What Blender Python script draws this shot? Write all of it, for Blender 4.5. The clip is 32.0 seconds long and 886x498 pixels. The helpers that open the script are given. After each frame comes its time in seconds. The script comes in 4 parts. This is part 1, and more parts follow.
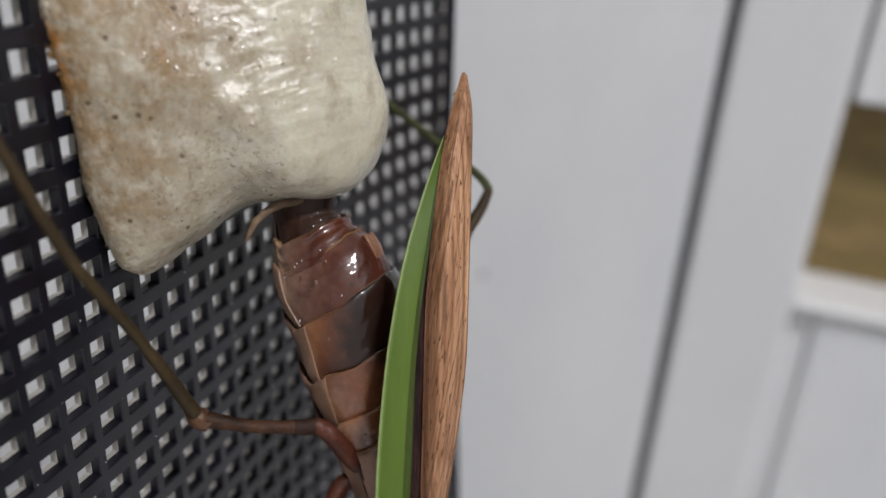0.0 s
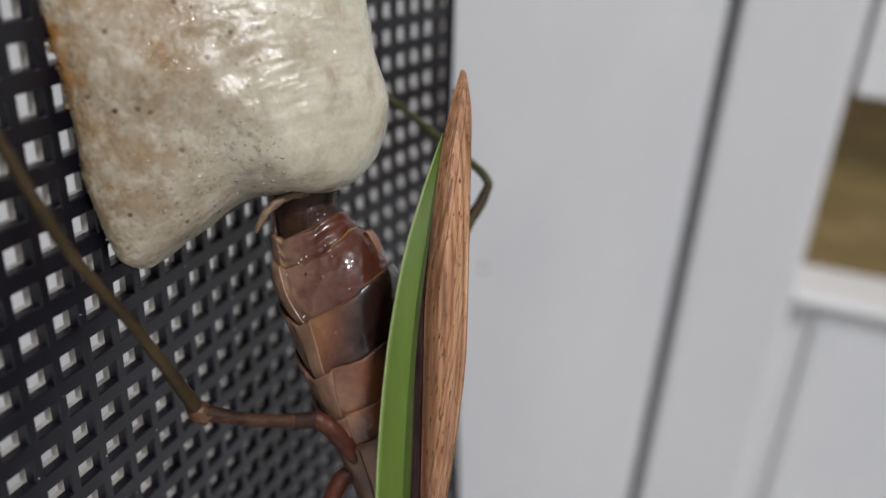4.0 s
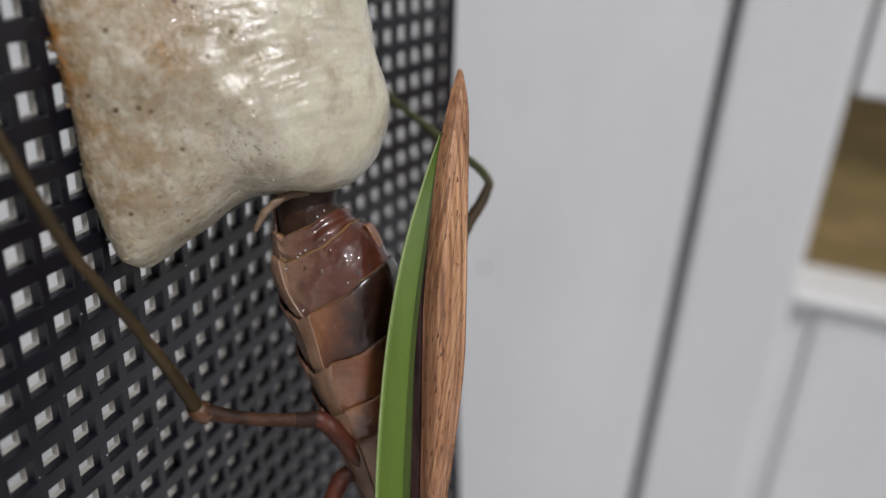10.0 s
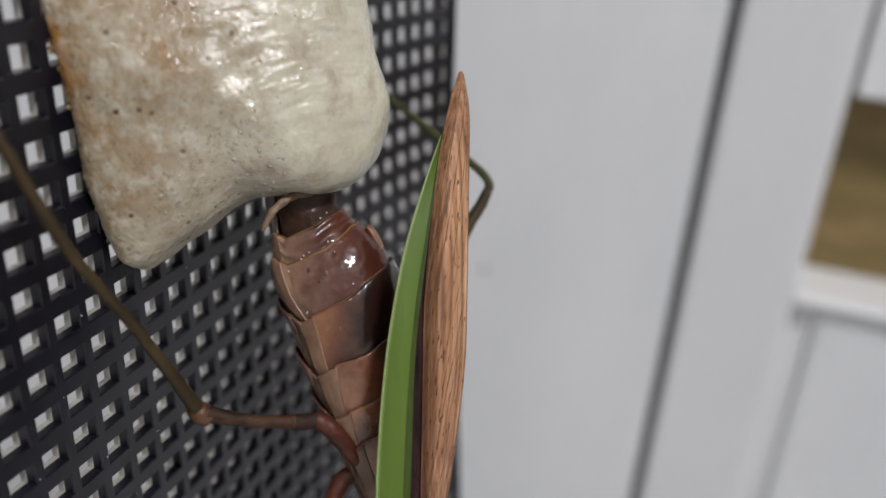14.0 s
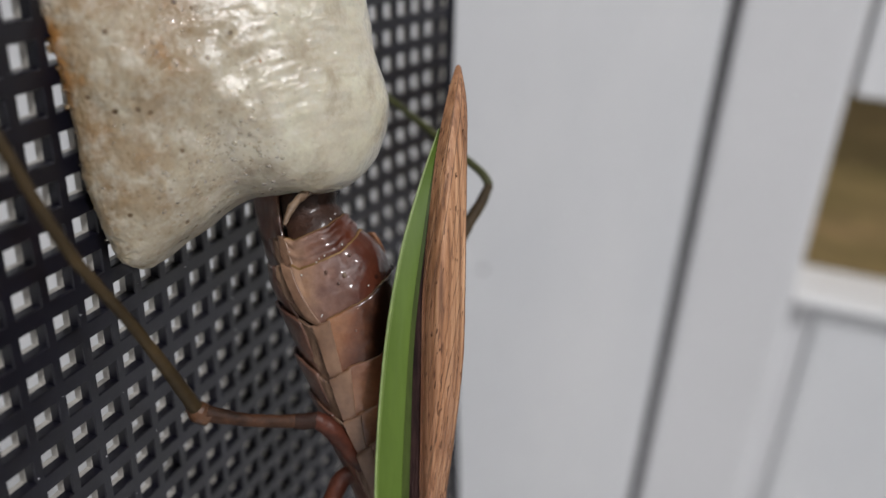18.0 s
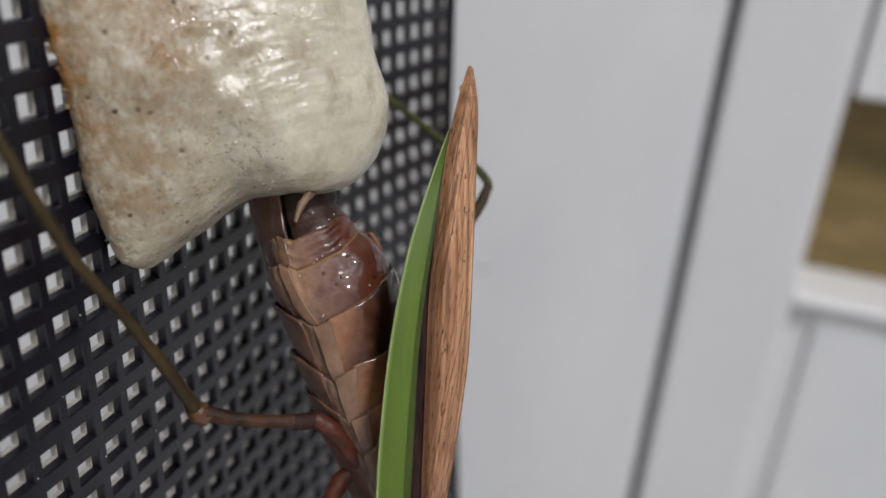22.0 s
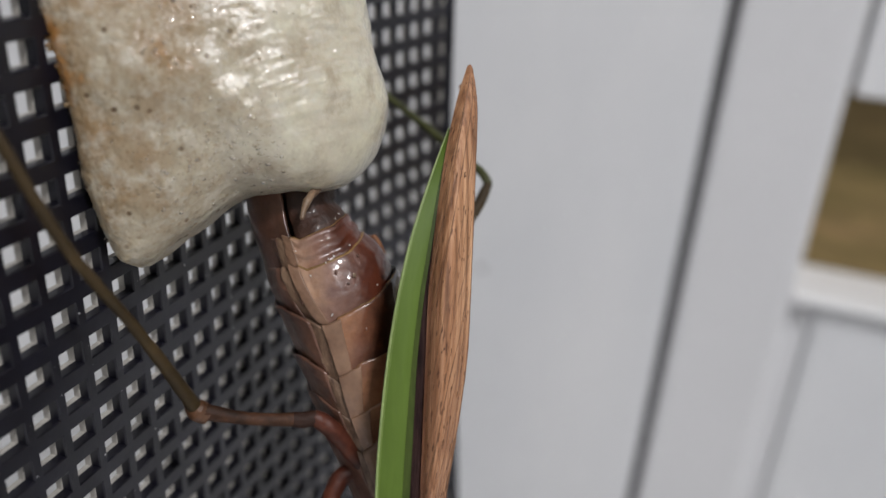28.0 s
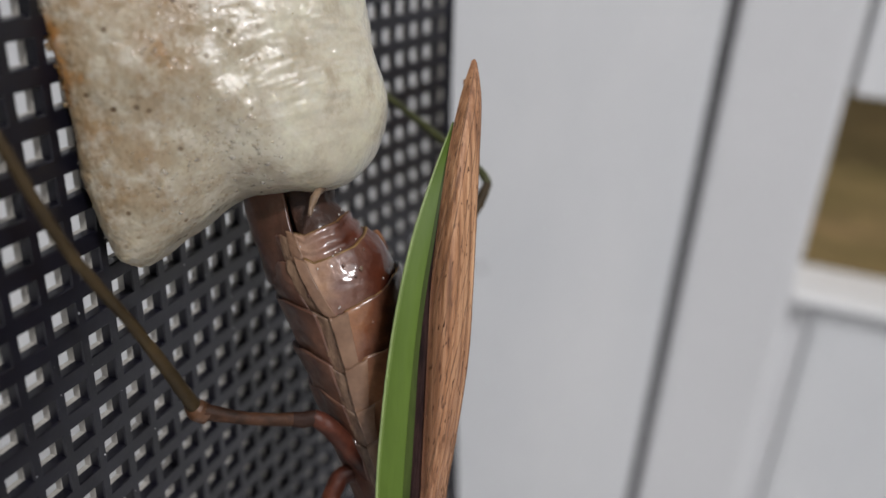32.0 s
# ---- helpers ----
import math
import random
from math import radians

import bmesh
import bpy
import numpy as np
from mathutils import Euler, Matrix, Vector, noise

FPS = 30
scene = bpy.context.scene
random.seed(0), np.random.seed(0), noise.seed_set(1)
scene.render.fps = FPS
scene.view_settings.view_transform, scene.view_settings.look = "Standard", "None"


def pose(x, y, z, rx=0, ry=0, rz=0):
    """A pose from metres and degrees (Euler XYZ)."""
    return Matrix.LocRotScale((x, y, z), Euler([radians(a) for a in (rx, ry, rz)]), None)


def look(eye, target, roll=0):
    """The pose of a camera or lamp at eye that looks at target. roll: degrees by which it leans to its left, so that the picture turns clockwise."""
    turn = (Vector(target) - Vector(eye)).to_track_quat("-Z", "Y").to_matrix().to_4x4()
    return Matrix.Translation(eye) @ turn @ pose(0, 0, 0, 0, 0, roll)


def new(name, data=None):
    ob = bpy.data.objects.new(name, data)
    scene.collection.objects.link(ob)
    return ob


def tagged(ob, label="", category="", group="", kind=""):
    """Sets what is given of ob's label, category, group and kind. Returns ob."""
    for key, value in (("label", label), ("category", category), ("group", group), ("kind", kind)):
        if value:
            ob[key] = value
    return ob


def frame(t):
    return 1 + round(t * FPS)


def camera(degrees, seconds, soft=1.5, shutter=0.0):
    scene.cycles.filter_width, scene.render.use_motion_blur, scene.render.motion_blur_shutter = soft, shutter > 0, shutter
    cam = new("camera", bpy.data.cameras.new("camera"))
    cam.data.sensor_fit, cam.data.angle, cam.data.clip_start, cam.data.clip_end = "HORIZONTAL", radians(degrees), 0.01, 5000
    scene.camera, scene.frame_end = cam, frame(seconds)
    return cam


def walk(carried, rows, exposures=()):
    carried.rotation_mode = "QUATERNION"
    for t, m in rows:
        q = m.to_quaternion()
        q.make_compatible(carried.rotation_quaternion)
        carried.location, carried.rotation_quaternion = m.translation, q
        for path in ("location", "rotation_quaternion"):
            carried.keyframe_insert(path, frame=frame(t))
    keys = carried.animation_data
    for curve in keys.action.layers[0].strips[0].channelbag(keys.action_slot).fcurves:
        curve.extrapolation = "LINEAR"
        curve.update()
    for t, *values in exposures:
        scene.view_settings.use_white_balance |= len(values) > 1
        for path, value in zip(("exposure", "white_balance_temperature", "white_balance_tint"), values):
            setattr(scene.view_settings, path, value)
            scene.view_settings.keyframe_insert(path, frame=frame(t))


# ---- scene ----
cam = camera(54.08, 32.0, soft=1.5)
cam.data.dof.use_dof = True
cam.data.dof.focus_distance = 0.085
cam.data.dof.aperture_fstop = 15.2
walk(cam, [
    (0.0, pose(-0.05021, -0.05218, 0.31615, 66.539, -4.436, -70.493)),
    (0.5, pose(-0.05021, -0.05218, 0.31615, 66.488, -4.383, -70.486)),
    (1.0, pose(-0.05021, -0.05218, 0.31615, 66.608, -4.375, -70.510)),
    (1.5, pose(-0.05021, -0.05218, 0.31615, 66.704, -4.402, -70.556)),
    (2.0, pose(-0.05021, -0.05218, 0.31615, 66.162, -4.352, -70.482)),
    (2.5, pose(-0.05021, -0.05218, 0.31615, 65.975, -4.416, -70.555)),
    (3.0, pose(-0.05021, -0.05218, 0.31615, 66.040, -4.419, -70.564)),
    (3.5, pose(-0.05021, -0.05218, 0.31615, 66.126, -4.398, -70.517)),
    (5.5, pose(-0.05021, -0.05218, 0.31615, 66.143, -4.414, -70.495)),
    (6.0, pose(-0.05021, -0.05218, 0.31615, 66.131, -4.409, -70.496)),
    (6.5, pose(-0.05021, -0.05218, 0.31615, 66.126, -4.398, -70.517)),
    (7.0, pose(-0.05021, -0.05218, 0.31615, 66.118, -4.374, -70.489)),
    (7.5, pose(-0.05021, -0.05218, 0.31615, 66.123, -4.385, -70.469)),
    (8.0, pose(-0.05021, -0.05218, 0.31615, 66.123, -4.385, -70.469)),
    (8.5, pose(-0.05021, -0.05218, 0.31615, 66.123, -4.385, -70.469)),
    (9.0, pose(-0.05021, -0.05218, 0.31615, 66.123, -4.385, -70.469)),
    (9.5, pose(-0.05021, -0.05218, 0.31615, 66.086, -4.418, -70.460)),
    (10.0, pose(-0.05021, -0.05218, 0.31615, 66.089, -4.426, -70.447)),
    (10.5, pose(-0.05021, -0.05218, 0.31615, 66.123, -4.385, -70.466)),
    (11.0, pose(-0.05021, -0.05218, 0.31615, 66.177, -4.379, -70.466)),
    (11.5, pose(-0.05021, -0.05218, 0.31615, 66.193, -4.408, -70.457)),
    (12.0, pose(-0.05021, -0.05218, 0.31615, 66.196, -4.415, -70.434)),
    (12.5, pose(-0.05021, -0.05218, 0.31615, 66.203, -4.408, -70.444)),
    (13.0, pose(-0.05021, -0.05218, 0.31615, 66.198, -4.418, -70.423)),
    (13.5, pose(-0.05021, -0.05218, 0.31615, 66.198, -4.418, -70.423)),
    (14.0, pose(-0.05021, -0.05218, 0.31615, 66.195, -4.410, -70.434)),
    (14.5, pose(-0.05021, -0.05218, 0.31615, 66.190, -4.396, -70.410)),
    (16.5, pose(-0.05021, -0.05218, 0.31615, 66.192, -4.407, -70.455)),
    (17.0, pose(-0.05021, -0.05218, 0.31615, 66.192, -4.407, -70.455)),
    (17.5, pose(-0.05021, -0.05218, 0.31615, 66.194, -4.442, -70.474)),
    (18.0, pose(-0.05021, -0.05218, 0.31615, 66.172, -4.438, -70.486)),
    (18.5, pose(-0.05021, -0.05218, 0.31615, 66.146, -4.453, -70.492)),
    (19.0, pose(-0.05021, -0.05218, 0.31615, 66.174, -4.452, -70.535)),
    (19.5, pose(-0.05021, -0.05218, 0.31615, 66.187, -4.489, -70.547)),
    (20.0, pose(-0.05021, -0.05218, 0.31615, 66.224, -4.536, -70.522)),
    (20.5, pose(-0.05021, -0.05218, 0.31615, 66.182, -4.510, -70.488)),
    (21.0, pose(-0.05021, -0.05218, 0.31615, 66.140, -4.427, -70.505)),
    (21.5, pose(-0.05021, -0.05218, 0.31615, 66.174, -4.495, -70.482)),
    (22.0, pose(-0.05021, -0.05218, 0.31615, 66.189, -4.482, -70.485)),
    (22.5, pose(-0.05021, -0.05218, 0.31615, 66.194, -4.512, -70.458)),
    (23.0, pose(-0.05021, -0.05218, 0.31615, 66.165, -4.467, -70.446)),
    (23.5, pose(-0.05021, -0.05218, 0.31615, 66.171, -4.479, -70.434)),
    (24.0, pose(-0.05021, -0.05218, 0.31615, 66.176, -4.493, -70.450)),
    (24.5, pose(-0.05021, -0.05218, 0.31615, 66.176, -4.493, -70.450)),
    (25.0, pose(-0.05021, -0.05218, 0.31615, 66.176, -4.493, -70.450)),
    (25.5, pose(-0.05021, -0.05218, 0.31615, 66.178, -4.500, -70.458)),
    (27.5, pose(-0.05021, -0.05218, 0.31615, 66.108, -4.546, -70.497)),
    (28.0, pose(-0.05021, -0.05218, 0.31615, 66.086, -4.548, -70.506)),
    (28.5, pose(-0.05021, -0.05218, 0.31615, 66.077, -4.530, -70.530)),
    (29.0, pose(-0.05021, -0.05218, 0.31615, 66.063, -4.504, -70.538)),
    (29.5, pose(-0.05021, -0.05218, 0.31615, 66.074, -4.530, -70.542)),
    (30.0, pose(-0.05021, -0.05218, 0.31615, 66.074, -4.530, -70.542)),
    (30.5, pose(-0.05021, -0.05218, 0.31615, 66.074, -4.530, -70.542)),
    (31.0, pose(-0.05021, -0.05218, 0.31615, 66.063, -4.504, -70.538)),
    (31.5, pose(-0.05021, -0.05218, 0.31615, 66.063, -4.504, -70.538)),
    (32.0, pose(-0.05021, -0.05218, 0.31615, 66.074, -4.530, -70.542)),
])

# ---- light: a white room with one ceiling lamp ----
world = bpy.data.worlds.new("world")
scene.world = world
world.use_nodes = True
world.node_tree.nodes["Background"].inputs[0].default_value = (0.9, 0.95, 1.0, 1)
world.node_tree.nodes["Background"].inputs[1].default_value = 0.25


def area_lamp(name, eye, target, size, power, colour):
    data = bpy.data.lights.new(name, "AREA")
    data.shape, data.size, data.size_y = "RECTANGLE", size[0], size[1]
    data.energy, data.color = power, colour
    ob = new(name, data)
    ob.matrix_world = look(eye, target)
    return ob


area_lamp("ceiling_lamp", (-0.85, -1.10, 1.96), (0.1, -0.1, 0.2), (0.38, 0.26), 45.5, (0.975, 0.968, 0.995))
scene.view_settings.exposure = 0.0

# ---- frames: the mesh panel's own, and one laid along the animal's side ----
PANEL = Matrix(((1.00000, 0.00007, -0.00124, -0.00004), (0.00000, 0.99844, 0.05590, 0.00168), (0.00124, -0.05590, 0.99844, 0.29989), (0.00000, 0.00000, 0.00000, 1.00000)))
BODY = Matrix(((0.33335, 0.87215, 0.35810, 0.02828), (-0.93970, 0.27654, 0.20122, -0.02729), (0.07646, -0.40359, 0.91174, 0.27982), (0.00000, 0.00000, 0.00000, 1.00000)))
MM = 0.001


# ---- materials ----
def nodes_of(name):
    m = bpy.data.materials.new(name)
    m.use_nodes = True
    nt = m.node_tree
    return m, nt, nt.nodes["Principled BSDF"]


def put(nt, kind, **values):
    nd = nt.nodes.new(kind)
    for k, v in values.items():
        nd.inputs[k.replace("_", " ")].default_value = v
    return nd


def ramp(nt, source, stops):
    nd = nt.nodes.new("ShaderNodeValToRGB")
    while len(nd.color_ramp.elements) < len(stops):
        nd.color_ramp.elements.new(0.5)
    for e, (at, col) in zip(nd.color_ramp.elements, stops):
        e.position, e.color = at, (*col, 1)
    nt.links.new(source, nd.inputs[0])
    return nd.outputs[0]


def coords(nt, stretch=(1, 1, 1), turn=(0, 0, 0)):
    tc = nt.nodes.new("ShaderNodeTexCoord")
    mp = nt.nodes.new("ShaderNodeMapping")
    mp.inputs["Scale"].default_value = stretch
    mp.inputs["Rotation"].default_value = turn
    nt.links.new(tc.outputs["Object"], mp.inputs[0])
    return mp.outputs[0]


def blend(nt, factor, a, b, mode="MIX"):
    nd = nt.nodes.new("ShaderNodeMix")
    nd.data_type, nd.blend_type = "RGBA", mode
    for sock, v in ((nd.inputs[0], factor), (nd.inputs[6], a), (nd.inputs[7], b)):
        if isinstance(v, (int, float)):
            sock.default_value = v
        elif isinstance(v, tuple):
            sock.default_value = (*v, 1)
        else:
            nt.links.new(v, sock)
    return nd.outputs[2]


def bump(nt, bsdf, height, strength, distance):
    nd = put(nt, "ShaderNodeBump", Strength=strength, Distance=distance)
    nt.links.new(height, nd.inputs["Height"])
    nt.links.new(nd.outputs[0], bsdf.inputs["Normal"])


def plain(name, dark, light, scale, rough=0.5, coat=0.0, relief=0.0002, stretch=(1, 1, 1), fine=6.0, sss=0.0, grit=0.72, spec=0.5):
    """Two tones in blotches and grain, with relief of the same grain."""
    m, nt, bs = nodes_of(name)
    vec = coords(nt, stretch)
    big = put(nt, "ShaderNodeTexNoise", Scale=scale, Detail=5.0)
    small = put(nt, "ShaderNodeTexNoise", Scale=scale * fine, Detail=4.0)
    nt.links.new(vec, big.inputs["Vector"])
    nt.links.new(vec, small.inputs["Vector"])
    col = ramp(nt, big.outputs[0], [(0.3, dark), (0.7, light)])
    grain = ramp(nt, small.outputs[0], [(0.3, (grit, grit, grit)), (0.7, (1, 1, 1))])
    nt.links.new(blend(nt, 1.0, col, grain, "MULTIPLY"), bs.inputs["Base Color"])
    bs.inputs["Roughness"].default_value = rough
    bs.inputs["Specular IOR Level"].default_value = spec
    bs.inputs["Coat Weight"].default_value = coat
    bs.inputs["Coat Roughness"].default_value = 0.15
    if sss:
        bs.inputs["Subsurface Weight"].default_value = sss
        bs.inputs["Subsurface Radius"].default_value = (0.0012, 0.0008, 0.0005)
        bs.inputs["Subsurface Scale"].default_value = 1.0
    bump(nt, bs, small.outputs[0], 0.5, relief)
    return m


def wing_material():
    """Wood-brown wing with fine lengthwise streaks and short dark dashes."""
    m, nt, bs = nodes_of("wood brown wing")
    vec = coords(nt, (1, 1, 0.03), (0, radians(4), 0))
    long = put(nt, "ShaderNodeTexNoise", Scale=1900, Detail=6.0, Roughness=0.6)
    nt.links.new(vec, long.inputs["Vector"])
    col = ramp(nt, long.outputs[0], [(0.28, (0.15, 0.064, 0.027)), (0.5, (0.45, 0.228, 0.112)), (0.72, (0.72, 0.44, 0.25))])
    wide = put(nt, "ShaderNodeTexNoise", Scale=120, Detail=3.0)
    nt.links.new(coords(nt, (1, 1, 0.5)), wide.inputs["Vector"])
    tone = ramp(nt, wide.outputs[0], [(0.3, (0.76, 0.70, 0.67)), (0.7, (1, 1, 1))])
    dash = put(nt, "ShaderNodeTexNoise", Scale=2600, Detail=3.0)
    nt.links.new(coords(nt, (1, 1, 0.16), (0, radians(4), 0)), dash.inputs["Vector"])
    marks = ramp(nt, dash.outputs[0], [(0.30, (0.30, 0.21, 0.16)), (0.39, (1, 1, 1))])
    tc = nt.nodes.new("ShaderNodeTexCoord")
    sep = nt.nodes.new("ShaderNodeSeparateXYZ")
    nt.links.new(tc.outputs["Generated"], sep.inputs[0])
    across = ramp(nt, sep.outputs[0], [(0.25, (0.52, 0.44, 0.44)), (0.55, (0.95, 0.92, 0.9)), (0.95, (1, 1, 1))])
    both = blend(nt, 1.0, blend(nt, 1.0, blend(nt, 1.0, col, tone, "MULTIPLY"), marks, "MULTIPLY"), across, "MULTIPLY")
    nt.links.new(both, bs.inputs["Base Color"])
    bs.inputs["Roughness"].default_value = 0.5
    bump(nt, bs, long.outputs[0], 0.8, 0.00028)
    return m


BLACK = plain("black plastic", (0.0036, 0.0034, 0.007), (0.0082, 0.008, 0.0142), 220, 0.29, 0.0, 0.00004, spec=0.44)
SPECK = plain("grey dirt", (0.16, 0.16, 0.16), (0.25, 0.25, 0.25), 200, 0.8)
WHITESPECK = plain("white specks and glints", (0.5, 0.5, 0.5), (0.7, 0.7, 0.7), 200, 0.4)
CREAM = plain("cream plastic", (0.38, 0.36, 0.325), (0.47, 0.445, 0.405), 200, 0.5, 0.0, 0.00005)
WHITE = plain("white enamel", (0.635, 0.635, 0.645), (0.67, 0.67, 0.68), 6, 0.42, 0.1, 0.00001, fine=30, grit=0.97)
SHEET = plain("white laminate", (0.63, 0.64, 0.655), (0.72, 0.72, 0.725), 14, 0.5, 0.0, 0.00001, stretch=(1, 1, 0.4), fine=20, grit=0.97)
BRIGHT = plain("bright white edging", (0.82, 0.82, 0.82), (0.86, 0.86, 0.86), 20, 0.35, 0.2, 0.00001, fine=20, grit=0.98)
DARK = plain("dark grey gap shade", (0.035, 0.03, 0.035), (0.06, 0.052, 0.058), 90, 0.6)
OLIVE = plain("olive brown board", (0.15, 0.115, 0.03), (0.31, 0.205, 0.085), 26, 0.7, stretch=(1, 0.4, 2.5))
PLASTER = plain("pale plaster", (0.60, 0.60, 0.595), (0.66, 0.66, 0.655), 3, 0.8, fine=40, grit=0.93)
PALEFLOOR = plain("pale floor", (0.75, 0.75, 0.75), (0.82, 0.82, 0.82), 3, 0.6, fine=40, grit=0.95)
TERGITE = plain("brown chitin", (0.17, 0.095, 0.07), (0.30, 0.19, 0.14), 260, 0.33, 0.35, 0.00006)
STRIP = plain("tan chitin", (0.18, 0.096, 0.058), (0.29, 0.172, 0.108), 300, 0.4, 0.2, 0.00004, grit=0.85)
STERNITE = plain("dark brown chitin", (0.075, 0.03, 0.02), (0.20, 0.098, 0.064), 260, 0.36, 0.35, 0.00006)
TIP = plain("blackish brown chitin", (0.018, 0.008, 0.005), (0.07, 0.03, 0.018), 420, 0.5, 0.15, 0.0002, spec=0.25)
SCOOP = plain("dark reddish chitin", (0.05, 0.02, 0.013), (0.15, 0.068, 0.044), 300, 0.36, 0.35, 0.00008)
NIGHT = plain("blackish leg", (0.02, 0.008, 0.005), (0.05, 0.022, 0.014), 240, 0.65, spec=0.25)
RIM = plain("yellow brown rim", (0.16, 0.078, 0.022), (0.30, 0.175, 0.05), 300, 0.5)
GREEN = plain("leaf green wing", (0.076, 0.13, 0.013), (0.10, 0.162, 0.021), 90, 0.55, 0.0, 0.00003, spec=0.3, stretch=(4, 4, 0.6), grit=0.92)
WINGBROWN = wing_material()
OLIVEGREEN = plain("olive green wing", (0.035, 0.055, 0.009), (0.06, 0.088, 0.015), 120, 0.55, 0.0, 0.00005, spec=0.2, stretch=(4, 4, 0.6))
PALEGREEN = plain("pale green vein", (0.24, 0.32, 0.11), (0.32, 0.40, 0.16), 200, 0.4)
MARGIN = plain("yellow green wing margin", (0.115, 0.175, 0.034), (0.15, 0.215, 0.053), 200, 0.5, 0.0, 0.00003, spec=0.3, stretch=(4, 4, 0.6), grit=0.92)
WINGDARK = plain("purple brown wing edge", (0.012, 0.006, 0.006), (0.05, 0.025, 0.022), 500, 0.75, spec=0.12, stretch=(3, 3, 0.4))
VEIN = plain("dark wing vein", (0.09, 0.038, 0.018), (0.32, 0.16, 0.075), 1400, 0.5, stretch=(1, 1, 0.4))
FLECK = plain("dark wing fleck", (0.07, 0.028, 0.012), (0.20, 0.09, 0.04), 2500, 0.6)
LEGBROWN = plain("red brown leg", (0.04, 0.010, 0.006), (0.135, 0.036, 0.017), 330, 0.5, 0.0, 0.00012, spec=0.35)
KNEE = plain("orange brown knee", (0.04, 0.016, 0.006), (0.13, 0.055, 0.022), 420, 0.45)
LEGDARK = plain("dark brown leg", (0.014, 0.006, 0.003), (0.10, 0.042, 0.020), 420, 0.6, 0.0, 0.00015, spec=0.25)
LEGGREEN = plain("green leg", (0.045, 0.05, 0.014), (0.08, 0.085, 0.028), 200, 0.5)
LEGOLIVE = plain("olive leg", (0.03, 0.018, 0.005), (0.06, 0.037, 0.012), 200, 0.6, 0.0, 0.00008, spec=0.3)
LOBE = plain("orange tan chitin", (0.20, 0.075, 0.03), (0.33, 0.14, 0.06), 260, 0.4, 0.2)
PLEURA = plain("striped soft skin", (0.08, 0.038, 0.022), (0.30, 0.19, 0.12), 1300, 0.5, 0.1, 0.0001, stretch=(1, 1, 0.12))
CERCUS = plain("pale brown cercus", (0.11, 0.065, 0.038), (0.27, 0.18, 0.11), 400, 0.5)


def flank_material(name, tan, brown, dark, edge0, edge1, edge2, rough, coat, wet=False):
    """Chitin that goes from a tan flank to a darker back, in part painted wing shade, with blotches, pores and fine
    creases.
    """
    m, nt, bs = nodes_of(name)
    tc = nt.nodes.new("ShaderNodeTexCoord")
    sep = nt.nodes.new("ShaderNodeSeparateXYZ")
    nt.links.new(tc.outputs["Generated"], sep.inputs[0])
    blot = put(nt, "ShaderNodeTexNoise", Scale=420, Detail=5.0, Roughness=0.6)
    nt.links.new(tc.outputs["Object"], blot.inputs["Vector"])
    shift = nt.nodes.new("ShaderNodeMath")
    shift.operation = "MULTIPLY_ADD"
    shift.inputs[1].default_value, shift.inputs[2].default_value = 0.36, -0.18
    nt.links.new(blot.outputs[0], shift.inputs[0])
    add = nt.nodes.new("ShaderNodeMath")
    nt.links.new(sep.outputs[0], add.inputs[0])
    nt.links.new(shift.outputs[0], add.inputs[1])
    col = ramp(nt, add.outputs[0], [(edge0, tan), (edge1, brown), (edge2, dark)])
    grain = put(nt, "ShaderNodeTexNoise", Scale=2600, Detail=3.0)
    nt.links.new(tc.outputs["Object"], grain.inputs["Vector"])
    cloud = put(nt, "ShaderNodeTexNoise", Scale=240, Detail=3.0, Roughness=0.5)
    nt.links.new(tc.outputs["Object"], cloud.inputs["Vector"])
    col = blend(nt, 1.0, col, ramp(nt, cloud.outputs[0], [(0.36, (0.62, 0.54, 0.55)), (0.52, (0.95, 0.92, 0.92)), (0.66, (1.18, 1.06, 0.9))]), "MULTIPLY")
    fine = ramp(nt, grain.outputs[0], [(0.3, (0.84, 0.81, 0.78)), (0.7, (1, 1, 1))])
    dots = put(nt, "ShaderNodeTexVoronoi", Scale=430)
    nt.links.new(tc.outputs["Object"], dots.inputs["Vector"])
    pores = ramp(nt, dots.outputs["Distance"], [(0.08, (0.35, 0.28, 0.25)), (0.14, (1, 1, 1))])
    both = blend(nt, 1.0, blend(nt, 1.0, col, fine, "MULTIPLY"), pores, "MULTIPLY")
    nt.links.new(both, bs.inputs["Base Color"])
    bs.inputs["Roughness"].default_value = rough
    bs.inputs["Specular IOR Level"].default_value = 0.35
    bs.inputs["Coat Weight"].default_value = coat
    bs.inputs["Coat Roughness"].default_value = 0.2
    hills = put(nt, "ShaderNodeTexNoise", Scale=480, Detail=4.0)
    nt.links.new(tc.outputs["Object"], hills.inputs["Vector"])
    bump(nt, bs, hills.outputs[0], 0.5, 0.0003)
    if wet:
        film = put(nt, "ShaderNodeTexNoise", Scale=330, Detail=3.0, Roughness=0.55)
        nt.links.new(tc.outputs["Object"], film.inputs["Vector"])
        ripple = put(nt, "ShaderNodeBump", Strength=0.75, Distance=0.0005)
        nt.links.new(film.outputs[0], ripple.inputs["Height"])
        nt.links.new(ripple.outputs[0], bs.inputs["Coat Normal"])
        bs.inputs["Coat Roughness"].default_value = 0.09
    return m


